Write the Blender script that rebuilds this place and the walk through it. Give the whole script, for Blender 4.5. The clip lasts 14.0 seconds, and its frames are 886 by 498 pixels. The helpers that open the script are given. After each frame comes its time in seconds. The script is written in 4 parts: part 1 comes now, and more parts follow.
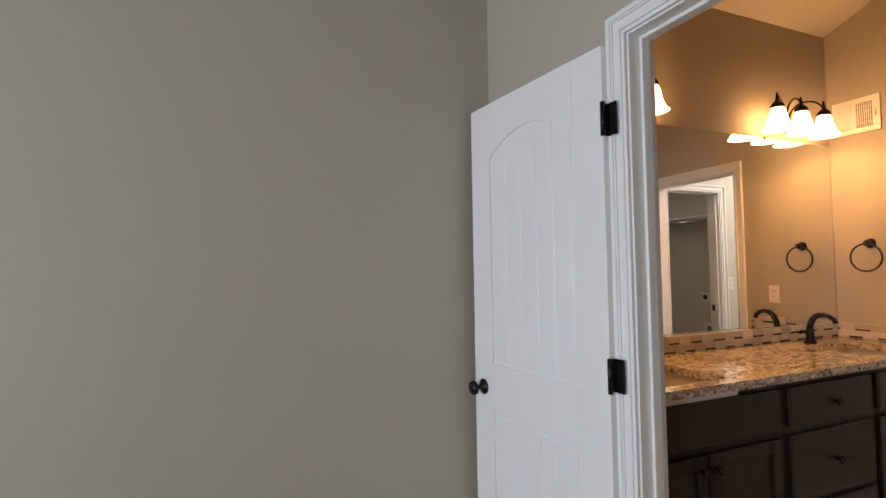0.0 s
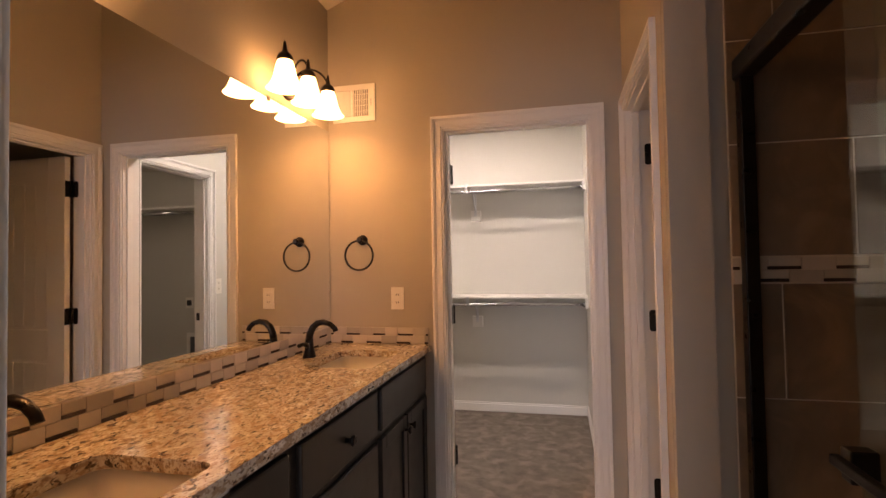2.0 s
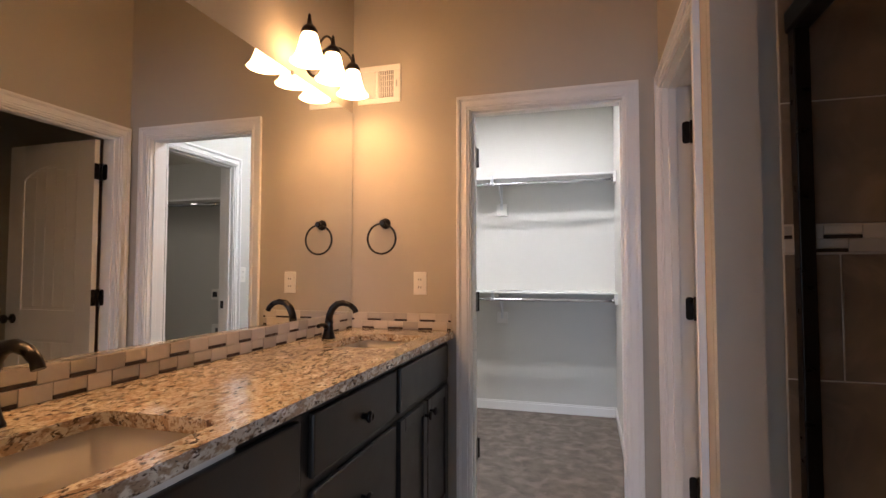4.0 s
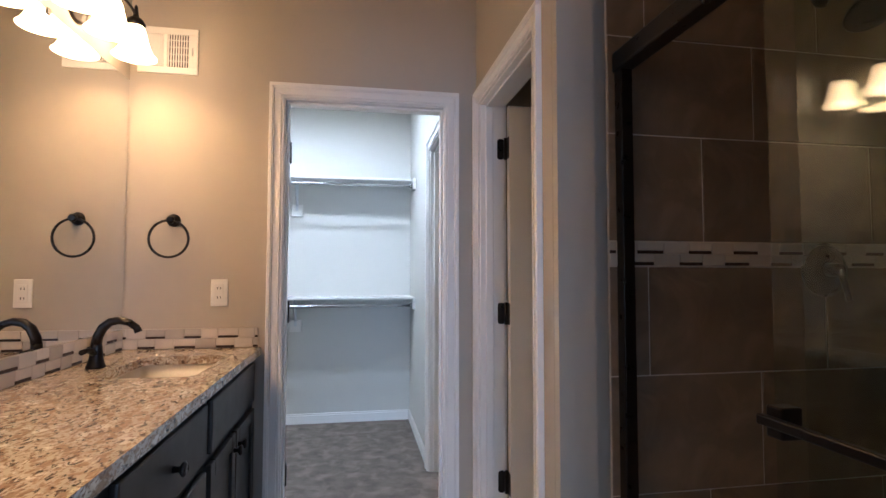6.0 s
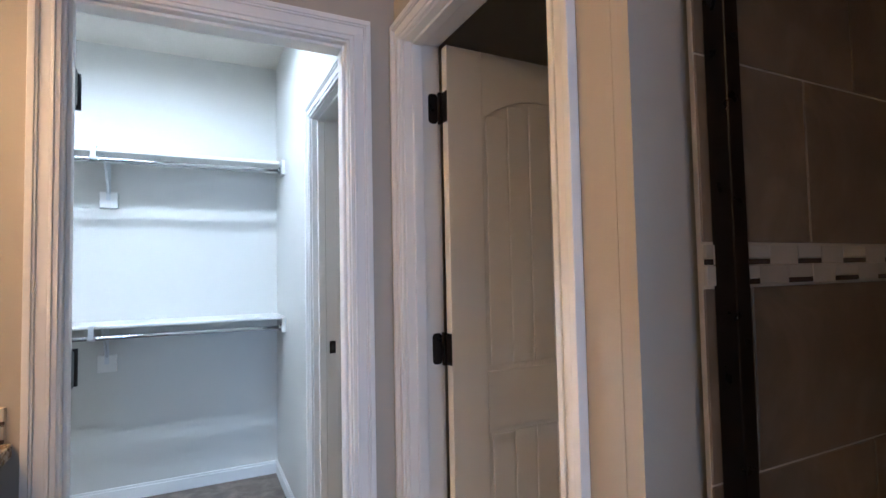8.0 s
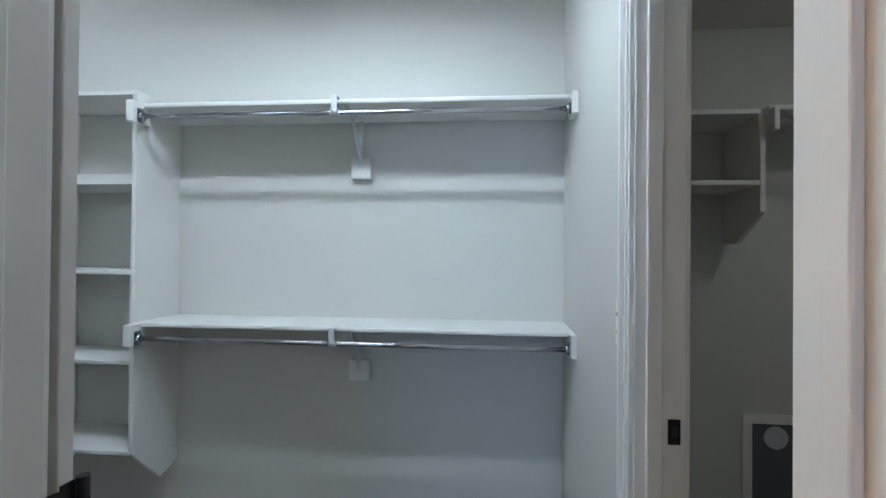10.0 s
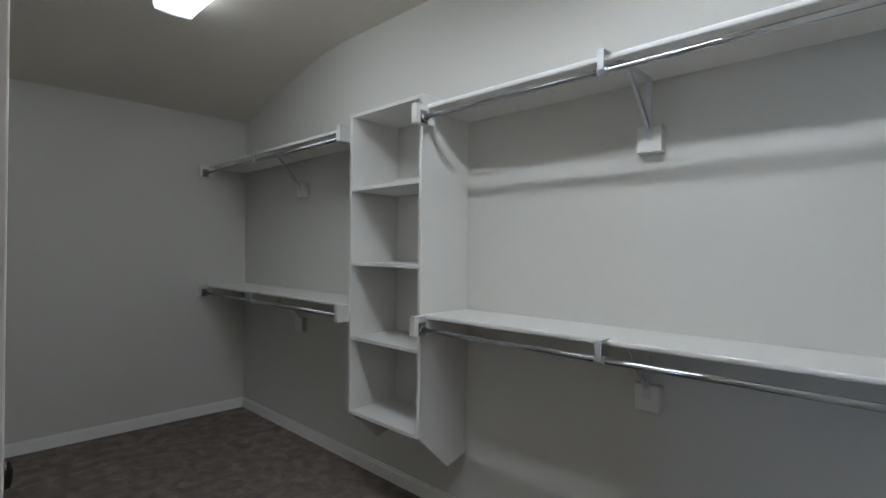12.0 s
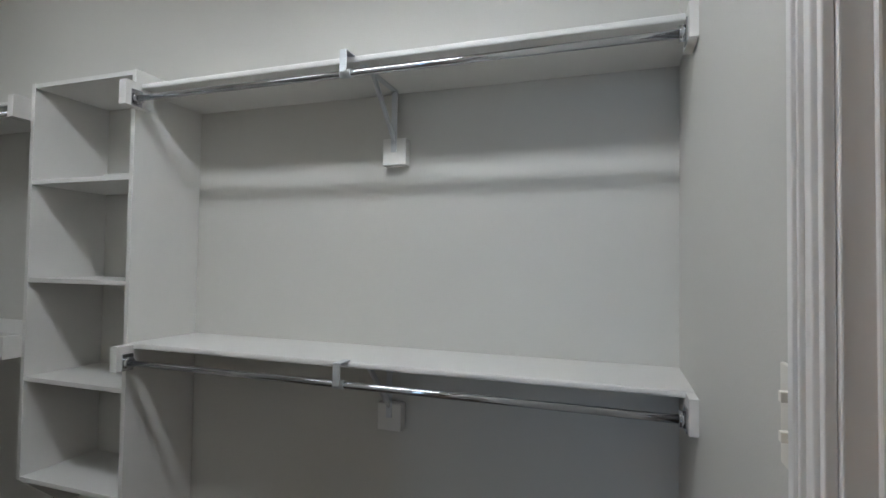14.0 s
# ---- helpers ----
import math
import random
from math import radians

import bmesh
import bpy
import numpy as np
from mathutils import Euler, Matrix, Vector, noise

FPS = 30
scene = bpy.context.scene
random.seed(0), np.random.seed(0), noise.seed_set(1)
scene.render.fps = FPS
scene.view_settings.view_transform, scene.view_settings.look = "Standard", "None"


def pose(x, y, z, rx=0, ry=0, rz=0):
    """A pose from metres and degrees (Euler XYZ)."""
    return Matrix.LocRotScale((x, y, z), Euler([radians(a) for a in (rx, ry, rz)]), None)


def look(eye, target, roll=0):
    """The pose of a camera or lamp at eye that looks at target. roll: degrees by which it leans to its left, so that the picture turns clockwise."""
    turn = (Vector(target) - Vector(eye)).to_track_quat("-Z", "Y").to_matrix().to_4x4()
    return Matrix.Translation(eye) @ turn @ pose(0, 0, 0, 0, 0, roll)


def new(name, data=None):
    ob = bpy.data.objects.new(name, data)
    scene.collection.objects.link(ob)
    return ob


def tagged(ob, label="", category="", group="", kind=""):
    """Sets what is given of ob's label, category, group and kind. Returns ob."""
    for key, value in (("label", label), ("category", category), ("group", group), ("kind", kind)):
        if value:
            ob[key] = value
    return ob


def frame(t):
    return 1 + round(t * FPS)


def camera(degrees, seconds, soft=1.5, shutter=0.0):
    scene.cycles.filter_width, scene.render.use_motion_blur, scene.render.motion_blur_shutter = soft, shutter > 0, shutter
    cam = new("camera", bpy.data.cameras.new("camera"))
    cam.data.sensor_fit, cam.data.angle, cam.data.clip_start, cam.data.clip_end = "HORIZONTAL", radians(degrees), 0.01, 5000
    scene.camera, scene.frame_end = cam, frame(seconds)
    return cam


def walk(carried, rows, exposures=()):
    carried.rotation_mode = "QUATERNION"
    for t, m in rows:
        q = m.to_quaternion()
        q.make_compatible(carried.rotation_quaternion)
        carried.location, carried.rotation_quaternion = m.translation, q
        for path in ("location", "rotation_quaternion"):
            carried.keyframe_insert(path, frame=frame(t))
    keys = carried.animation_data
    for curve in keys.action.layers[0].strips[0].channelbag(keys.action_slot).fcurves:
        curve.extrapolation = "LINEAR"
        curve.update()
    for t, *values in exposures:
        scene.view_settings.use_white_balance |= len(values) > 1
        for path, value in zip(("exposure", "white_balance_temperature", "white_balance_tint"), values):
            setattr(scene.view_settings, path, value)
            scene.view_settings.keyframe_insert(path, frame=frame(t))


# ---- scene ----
PATH = [
    (0, (-0.055, 0.204, 1.358), (-1.89, 0.996, 1.442), -0.9),
    (0.5, (-0.345, 0.447, 1.361), (-1.888, 1.717, 1.431), -0.7),
    (1, (-0.557, 0.68, 1.355), (-1.734, 2.296, 1.416), -0.6),
    (1.5, (-0.668, 0.877, 1.381), (-1.453, 2.716, 1.424), -1.0),
    (2, (-0.709, 1.046, 1.34), (-1.16, 2.994, 1.399), -1.0),
    (2.5, (-0.693, 1.131, 1.293), (-1.209, 3.062, 1.374), -1.1),
    (4.8, (-0.81, 1.128, 1.22), (-1.35, 3.051, 1.31), 0.3),
    (5, (-0.846, 1.132, 1.222), (-1.266, 3.085, 1.313), 0.3),
    (5.5, (-0.932, 1.167, 1.239), (-0.953, 3.165, 1.333), 0.2),
    (6, (-0.968, 1.253, 1.249), (-0.627, 3.221, 1.345), 0.1),
    (6.5, (-0.984, 1.401, 1.275), (-0.291, 3.275, 1.37), -0.2),
    (7, (-1.018, 1.538, 1.304), (-0.063, 3.293, 1.392), -0.4),
    (7.2, (-1.027, 1.624, 1.31), (0.008, 3.334, 1.397), -0.5),
    (9.3, (-0.876, 2.846, 1.295), (-0.624, 4.828, 1.382), -0.3),
    (9.5, (-0.869, 2.95, 1.32), (-0.716, 4.942, 1.391), 0.4),
    (10, (-0.826, 3.236, 1.369), (-1.021, 5.227, 1.386), 0.5),
    (10.5, (-0.781, 3.447, 1.35), (-1.29, 5.381, 1.371), 0.7),
    (11, (-0.724, 3.593, 1.346), (-1.538, 5.42, 1.361), 0.6),
    (11.5, (-0.69, 3.687, 1.345), (-1.837, 5.325, 1.352), 0.7),
    (12, (-0.685, 3.708, 1.348), (-2.083, 5.139, 1.355), 0.6),
    (12.5, (-0.717, 3.736, 1.353), (-2.202, 5.076, 1.366), 0.9),
    (13, (-0.768, 3.785, 1.353), (-2.214, 5.166, 1.379), 1.2),
    (13.5, (-0.762, 3.819, 1.355), (-1.89, 5.47, 1.403), 1.2),
    (14, (-0.691, 3.9, 1.36), (-1.331, 5.794, 1.423), 0.9),
]
cam = camera(82.4, 14.0)
walk(cam, [(t, look(eye, target, roll)) for t, eye, target, roll in PATH],
     exposures=[(0.0, -0.15, 7900, 22), (1.0, -0.4, 8000, 26), (1.6, -0.6, 8400, 31), (2.2, -0.17, 8100, 30), (2.7, -0.1, 7700, 28), (4.8, 0.0, 5400, 13), (6.0, 0.08, 5050, 11), (7.2, 0.4, 4900, 11), (9.4, -0.28, 4900, 4), (10.5, -0.74, 5500, 7), (12.5, -1.0, 5800, 12), (14.0, -1.02, 5900, 12)])

# ---- world, sun, large lights ----
world = bpy.data.worlds.new("sky")
scene.world = world
world.use_nodes = True
wn = world.node_tree
sky = wn.nodes.new("ShaderNodeTexSky")
sky.sky_type, sky.sun_disc = "NISHITA", False
sky.sun_elevation, sky.sun_rotation = radians(48), radians(20)
wn.links.new(sky.outputs[0], wn.nodes["Background"].inputs[0])
wn.nodes["Background"].inputs[1].default_value = 0.12
sun = new("sun", bpy.data.lights.new("sun", "SUN"))
sun.data.energy, sun.data.angle, sun.data.color = 2.5, radians(0.5), (1, 0.95, 0.88)
sun.matrix_world = look((0, 0, 20), (2.0, 6.0, 0))


def area(name, eye, target, sx, sy, watts, color):
    d = bpy.data.lights.new(name, "AREA")
    d.shape, d.size, d.size_y, d.energy, d.color = "RECTANGLE", sx, sy, watts, color
    ob = new(name, d)
    ob.matrix_world = look(eye, target)
    return ob


area("unseen_window_daylight", (-1.05, -3.36, 1.2), (-1.0, 2.0, 0.85), 1.15, 1.45, 88, (0.50, 0.72, 1.0))
# fill lamp at an added second window, brightens the bedroom wall
area("unseen_window_daylight", (1.85, -3.36, 1.2), (1.0, 2.0, 0.85), 1.15, 1.45, 94, (0.66, 0.82, 1.0))
VANITY_WATTS = 3.0
VANITY_COLOR = (1.0, 0.52, 0.19)
SHADE_GLOW = 17.0
CLOSET_GLOW = 11.0
# strength of the unseen panel added over the closet's door end
ADDED_PANEL_GLOW = 76.0


# ---- materials ----
def material(name, color, rough=0.5, metal=0.0, var=0.06, scale=8.0, fine=120.0, bump=0.05, dist=0.002, coat=0.0, spec=0.5, per_object=0.0, veins=0.0):
    m = bpy.data.materials.new(name)
    m.use_nodes = True
    nt = m.node_tree
    n, l = nt.nodes, nt.links
    b = n["Principled BSDF"]
    b.inputs["Roughness"].default_value, b.inputs["Metallic"].default_value = rough, metal
    b.inputs["Coat Weight"].default_value, b.inputs["Specular IOR Level"].default_value = coat, spec
    tc = n.new("ShaderNodeTexCoord")
    big, small = n.new("ShaderNodeTexNoise"), n.new("ShaderNodeTexNoise")
    big.inputs["Scale"].default_value, small.inputs["Scale"].default_value = scale, fine
    big.inputs["Detail"].default_value = 4
    for t in (big, small):
        l.new(tc.outputs["Object"], t.inputs["Vector"])
    mix = n.new("ShaderNodeMix")
    mix.data_type = "RGBA"
    lo, hi = [tuple(min(1, c * k) for c in color) + (1,) for k in (1 - var, 1 + var)]
    mix.inputs[6].default_value, mix.inputs[7].default_value = lo, hi
    l.new(big.outputs[0], mix.inputs[0])
    out = mix.outputs[2]
    if veins:
        vn, vr, vm = n.new("ShaderNodeTexNoise"), n.new("ShaderNodeMapRange"), n.new("ShaderNodeMix")
        vn.inputs["Scale"].default_value, vn.inputs["Detail"].default_value, vn.inputs["Distortion"].default_value = scale * 0.9, 6, 2.5 if scale < 6 else 0.5
        l.new(tc.outputs["Object"], vn.inputs["Vector"])
        vr.inputs[1].default_value, vr.inputs[2].default_value, vr.inputs[4].default_value = 0.46, 0.68, veins
        l.new(vn.outputs[0], vr.inputs[0])
        vm.data_type = "RGBA"
        vm.inputs[7].default_value = tuple(min(1, c * 1.7) for c in color) + (1,)
        l.new(vr.outputs[0], vm.inputs[0])
        l.new(out, vm.inputs[6])
        out = vm.outputs[2]
    if per_object:
        oi, hsv, mr = n.new("ShaderNodeObjectInfo"), n.new("ShaderNodeHueSaturation"), n.new("ShaderNodeMapRange")
        mr.inputs[3].default_value, mr.inputs[4].default_value = 1 - per_object, 1 + per_object
        l.new(oi.outputs["Random"], mr.inputs[0])
        l.new(mr.outputs[0], hsv.inputs["Value"])
        l.new(out, hsv.inputs["Color"])
        out = hsv.outputs[0]
    l.new(out, b.inputs["Base Color"])
    rr = n.new("ShaderNodeMapRange")
    rr.inputs[3].default_value, rr.inputs[4].default_value = max(0, rough - 0.08), min(1, rough + 0.08)
    l.new(big.outputs[0], rr.inputs[0])
    l.new(rr.outputs[0], b.inputs["Roughness"])
    bp = n.new("ShaderNodeBump")
    bp.inputs["Strength"].default_value, bp.inputs["Distance"].default_value = bump, dist
    l.new(small.outputs[0], bp.inputs["Height"])
    l.new(bp.outputs[0], b.inputs["Normal"])
    return m


def granite():
    m = material("granite", (0.55, 0.45, 0.34), 0.12, var=0.1, scale=6, bump=0.0, coat=0.3)
    n, l = m.node_tree.nodes, m.node_tree.links
    b = n["Principled BSDF"]
    tc = n.new("ShaderNodeTexCoord")
    mp = n.new("ShaderNodeMapping")
    mp.inputs["Scale"].default_value = (1.0, 0.55, 1.0)
    mp.inputs["Rotation"].default_value = (0, 0, 0.5)
    l.new(tc.outputs["Object"], mp.inputs[0])
    prev = None
    layers = [((0.62, 0.55, 0.45), 14, 0.0, 0.0), ((0.40, 0.29, 0.20), 38, 0.50, 0.57), ((0.86, 0.80, 0.70), 30, 0.56, 0.64),
              ((0.10, 0.065, 0.045), 52, 0.575, 0.62), ((0.30, 0.20, 0.13), 95, 0.515, 0.64), ((0.03, 0.025, 0.022), 85, 0.64, 0.67)]
    for k, (c, s, a, z) in enumerate(layers):
        if k == 0:
            prev = n.new("ShaderNodeRGB")
            prev.outputs[0].default_value = (*c, 1)
            prev = prev.outputs[0]
            continue
        t = n.new("ShaderNodeTexNoise")
        t.noise_dimensions = "4D"
        t.inputs["W"].default_value = 3.7 * k
        t.inputs["Scale"].default_value, t.inputs["Detail"].default_value = s * 1.5, 3
        t.inputs["Distortion"].default_value = 0.6
        l.new(mp.outputs[0], t.inputs["Vector"])
        r = n.new("ShaderNodeMapRange")
        r.inputs[1].default_value, r.inputs[2].default_value = a, z
        l.new(t.outputs[0], r.inputs[0])
        x = n.new("ShaderNodeMix")
        x.data_type = "RGBA"
        x.inputs[7].default_value = (*c, 1)
        l.new(r.outputs[0], x.inputs[0])
        l.new(prev, x.inputs[6])
        prev = x.outputs[2]
    l.new(prev, b.inputs["Base Color"])
    return m


def glass_mat(name, tint=(0.93, 0.97, 0.95)):
    m = bpy.data.materials.new(name)
    m.use_nodes = True
    n, l = m.node_tree.nodes, m.node_tree.links
    n.clear()
    o, tr, gl, mx, fr = [n.new(k) for k in ("ShaderNodeOutputMaterial", "ShaderNodeBsdfTransparent", "ShaderNodeBsdfGlossy", "ShaderNodeMixShader", "ShaderNodeLayerWeight")]
    tr.inputs[0].default_value = (*tint, 1)
    gl.inputs["Roughness"].default_value = 0.015
    fr.inputs[0].default_value = 0.5
    pw, ma = n.new("ShaderNodeMath"), n.new("ShaderNodeMath")
    pw.operation, ma.operation = "POWER", "MULTIPLY_ADD"
    pw.inputs[1].default_value, ma.inputs[1].default_value, ma.inputs[2].default_value = 5.0, 0.9, 0.035
    l.new(fr.outputs["Facing"], pw.inputs[0])
    l.new(pw.outputs[0], ma.inputs[0])
    l.new(ma.outputs[0], mx.inputs[0])
    l.new(tr.outputs[0], mx.inputs[1])
    l.new(gl.outputs[0], mx.inputs[2])
    l.new(mx.outputs[0], o.inputs[0])
    return m


def glow(name, color, strength, base=(0.9, 0.88, 0.84)):
    m = material(name, base, 0.35, var=0.03, scale=20)
    b = m.node_tree.nodes["Principled BSDF"]
    b.inputs["Emission Color"].default_value, b.inputs["Emission Strength"].default_value = (*color, 1), strength
    return m


PAINT = material("greige_paint", (0.44, 0.395, 0.325), 0.6, var=0.03, scale=1.5, fine=160, bump=0.12)
CLOSET_PAINT = material("closet_paint", (0.60, 0.59, 0.55), 0.6, var=0.03, scale=1.5, fine=160, bump=0.12)
CEIL = material("ceiling_paint", (0.66, 0.62, 0.55), 0.8, var=0.04, scale=3, fine=70, bump=0.3, dist=0.004)
TRIM = material("white_trim_paint", (0.80, 0.79, 0.77), 0.32, var=0.03, scale=5, fine=60, bump=0.03)
SHELFW = material("white_shelf_paint", (0.71, 0.70, 0.67), 0.4, var=0.03, scale=5, fine=60, bump=0.05)
BRONZE = material("oil_rubbed_bronze", (0.018, 0.015, 0.014), 0.3, 0.6, var=0.3, scale=30, bump=0.03)
CHROME = material("chrome", (0.50, 0.51, 0.53), 0.09, 1.0, var=0.05, scale=20, bump=0.0)
STEEL = material("galvanised_bracket", (0.62, 0.64, 0.66), 0.4, 0.6, var=0.1, scale=25, bump=0.05)
ESPRESSO = material("espresso_wood", (0.018, 0.0145, 0.012), 0.38, var=0.3, scale=14, fine=90, bump=0.08)
CERAMIC = material("white_ceramic", (0.84, 0.80, 0.74), 0.1, var=0.02, scale=4, bump=0.0, coat=0.4)
PLASTIC = material("ivory_plastic", (0.80, 0.77, 0.70), 0.35, var=0.02, scale=6, bump=0.0)
DARK = material("dark_slot", (0.02, 0.02, 0.02), 0.6, var=0.2)
VENTW = material("white_vent_enamel", (0.82, 0.80, 0.76), 0.35, var=0.03, scale=9, bump=0.0)
GREYP = material("grey_plastic", (0.10, 0.11, 0.12), 0.5, var=0.1)
GRANITE = granite()
TILE = material("brown_slate_tile", (0.19, 0.142, 0.106), 0.36, var=0.5, scale=4, fine=40, bump=0.12, per_object=0.12, veins=0.5)
GROUT = material("tan_grout", (0.62, 0.56, 0.48), 0.85, var=0.12, scale=30, bump=0.3)
STONE = material("mosaic_stone", (0.52, 0.47, 0.42), 0.4, var=0.12, scale=16, fine=90, bump=0.1, per_object=0.2)
STRIP = material("mosaic_dark_glass", (0.06, 0.042, 0.035), 0.15, var=0.2, scale=20, bump=0.0, per_object=0.3)
FLOOR = material("floor_tile", (0.30, 0.25, 0.20), 0.4, var=0.2, scale=6, fine=50, bump=0.1, per_object=0.08)
GLASS = glass_mat("clear_glass")
SHADE = glow("frosted_shade_glass", (1.0, 0.56, 0.23), SHADE_GLOW)
TUBE = glow("lit_diffuser", (0.97, 0.98, 0.95), CLOSET_GLOW)
# glow of the added panel only, not of the fixture in view
ADDED_PANEL_LENS = glow("lit_added_panel_lens", (0.97, 0.98, 0.95), ADDED_PANEL_GLOW)
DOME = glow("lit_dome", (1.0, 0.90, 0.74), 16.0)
MIRROR = material("mirror_silver", (0.86, 0.87, 0.86), 0.0, 1.0, var=0.0, bump=0.0)
mb = MIRROR.node_tree
for lk in list(mb.nodes["Principled BSDF"].inputs["Roughness"].links):
    mb.links.remove(lk)
mb.nodes["Principled BSDF"].inputs["Roughness"].default_value = 0.0
GRASS = material("lawn", (0.07, 0.11, 0.03), 0.9, var=0.3, scale=3, fine=80, bump=0.6)
CARPET = material("carpet", (0.175, 0.148, 0.126), 0.95, var=0.5, scale=12, fine=260, bump=0.7, dist=0.006, spec=0.1, veins=0.7)


# ---- building helpers ----
def box(bm, x0, x1, y0, y1, z0, z1, bevel=0.0):
    m = Matrix.LocRotScale(((x0 + x1) / 2, (y0 + y1) / 2, (z0 + z1) / 2), None, (abs(x1 - x0), abs(y1 - y0), abs(z1 - z0)))
    vs = bmesh.ops.create_cube(bm, size=1, matrix=m)["verts"]
    if bevel:
        es = list({e for v in vs for e in v.link_edges})
        bmesh.ops.bevel(bm, geom=es, offset=bevel, segments=2, affect="EDGES", profile=0.5)
    return bm


def B(*a, bevel=0.0):
    return box(bmesh.new(), *a, bevel=bevel)


def ubox(bm, ax, u0, u1, v0, v1, z0, z1, bevel=0.0):
    """A box along a wall: u runs along it, v through it."""
    return box(bm, u0, u1, v0, v1, z0, z1, bevel) if ax == "x" else box(bm, v0, v1, u0, u1, z0, z1, bevel)


def prism(bm, pts, axis, a, b):
    """A polygon of 2D points extruded along an axis from a to b."""
    def at(p, w):
        return {"x": (w, p[0], p[1]), "y": (p[0], w, p[1]), "z": (p[0], p[1], w)}[axis]
    lo = [bm.verts.new(at(p, a)) for p in pts]
    hi = [bm.verts.new(at(p, b)) for p in pts]
    n = len(pts)
    fs = [bm.faces.new(lo), bm.faces.new(hi)] + [bm.faces.new((lo[i], lo[(i + 1) % n], hi[(i + 1) % n], hi[i])) for i in range(n)]
    bmesh.ops.recalc_face_normals(bm, faces=fs)
    return bm


def lathe(bm, profile, m=None, seg=24):
    """Revolve (radius, height) pairs about z."""
    m = m or Matrix()
    rings = []
    for r, h in profile:
        rings.append([bm.verts.new(m @ Vector((r * math.cos(2 * math.pi * i / seg), r * math.sin(2 * math.pi * i / seg), h))) for i in range(seg)])
    fs = []
    for a, b in zip(rings, rings[1:]):
        for i in range(seg):
            f = bm.faces.new((a[i], a[(i + 1) % seg], b[(i + 1) % seg], b[i]))
            f.smooth = True
            fs.append(f)
    return rings


def solid_lathe(bm, profile, m=None, seg=24):
    rings = lathe(bm, profile, m, seg)
    bm.faces.new(list(reversed(rings[0])))
    bm.faces.new(rings[-1])
    return bm


def tube(bm, pts, radius, seg=12, caps=True):
    """A round bar along a list of points; radius is a number or a list."""
    pts = [Vector(p) for p in pts]
    rad = radius if isinstance(radius, (list, tuple)) else [radius] * len(pts)
    rings = []
    up = None
    for i, p in enumerate(pts):
        d = (pts[min(i + 1, len(pts) - 1)] - pts[max(i - 1, 0)]).normalized()
        if up is None:
            up = Vector((0, 0, 1)) if abs(d.z) < 0.9 else Vector((1, 0, 0))
        s = d.cross(up).normalized()
        up = s.cross(d).normalized()
        rings.append([bm.verts.new(p + rad[i] * (math.cos(2 * math.pi * k / seg) * s + math.sin(2 * math.pi * k / seg) * up)) for k in range(seg)])
    for a, b in zip(rings, rings[1:]):
        for k in range(seg):
            f = bm.faces.new((a[k], b[k], b[(k + 1) % seg], a[(k + 1) % seg]))
            f.smooth = True
    if caps:
        bm.faces.new(rings[0])
        bm.faces.new(list(reversed(rings[-1])))
    return bm


def arc(c, r, a0, a1, u, v, n=10):
    c, u, v = Vector(c), Vector(u), Vector(v)
    return [c + r * (math.cos(a) * u + math.sin(a) * v) for a in (radians(a0 + (a1 - a0) * i / n) for i in range(n + 1))]


def mesh_of(name, bm, mat, shift=None):
    if shift is not None:
        bmesh.ops.translate(bm, verts=bm.verts, vec=-Vector(shift))
    bmesh.ops.recalc_face_normals(bm, faces=bm.faces)
    me = bpy.data.meshes.new(name)
    bm.to_mesh(me)
    bm.free()
    for k in (mat if isinstance(mat, (list, tuple)) else [mat]):
        me.materials.append(k)
    return me


BASES = {}


def thing(name, base, label, category, group="", kind=""):
    ob = new(name)
    ob.location = base
    ob.empty_display_size = 0.1
    BASES[ob] = Vector(base)
    return tagged(ob, label, category, group, kind)


def part(name, bm, mat, parent, label=""):
    """One mesh under a thing or a part; bm is in world coordinates."""
    base = BASES[parent]
    ob = new(name, mesh_of(name, bm, mat, base))
    ob.parent = parent
    BASES[ob] = base
    return tagged(ob, label)


def single(name, bm, mat, label, category, group="", kind=""):
    return tagged(new(name, mesh_of(name, bm, mat)), label, category, group, kind)


def structure(name, bm, mat, label="", category=""):
    return single(name, bm, mat, label, category, kind="structure")


def wall(name, ax, u0, u1, v0, v1, z1, label, mat=None, far_mat=None, hole=None, z0=0.0):
    """A wall along ax; hole is (u0, u1, height) or (u0, u1, top, bottom); far_mat paints the side at v1."""
    bm = bmesh.new()
    if hole:
        a, b, h = hole[:3]
        ubox(bm, ax, u0, a, v0, v1, z0, z1)
        ubox(bm, ax, b, u1, v0, v1, z0, z1)
        ubox(bm, ax, a, b, v0, v1, h, z1)
        if len(hole) > 3:
            ubox(bm, ax, a, b, v0, v1, z0, hole[3])
    else:
        ubox(bm, ax, u0, u1, v0, v1, z0, z1)
    k = 1 if ax == "x" else 0
    if far_mat:
        bm.normal_update()
        for f in bm.faces:
            if f.normal[k] > 0.9:
                f.material_index = 1
    return structure(name, bm, [mat or PAINT, far_mat or mat or PAINT], label, "wall")


# ---- the large structure ----
BATH_W, DOORWALL0, DOORWALL1 = -1.935, 1.28, 1.375
CW0, CW1 = 3.60, 3.715
CL_W, CL_E, CL_N = -4.89, -0.50, 5.607
SH_N, SH_E, SH_X = 2.64, 1.16, -0.195
TW0, TW1 = -0.40, -0.285

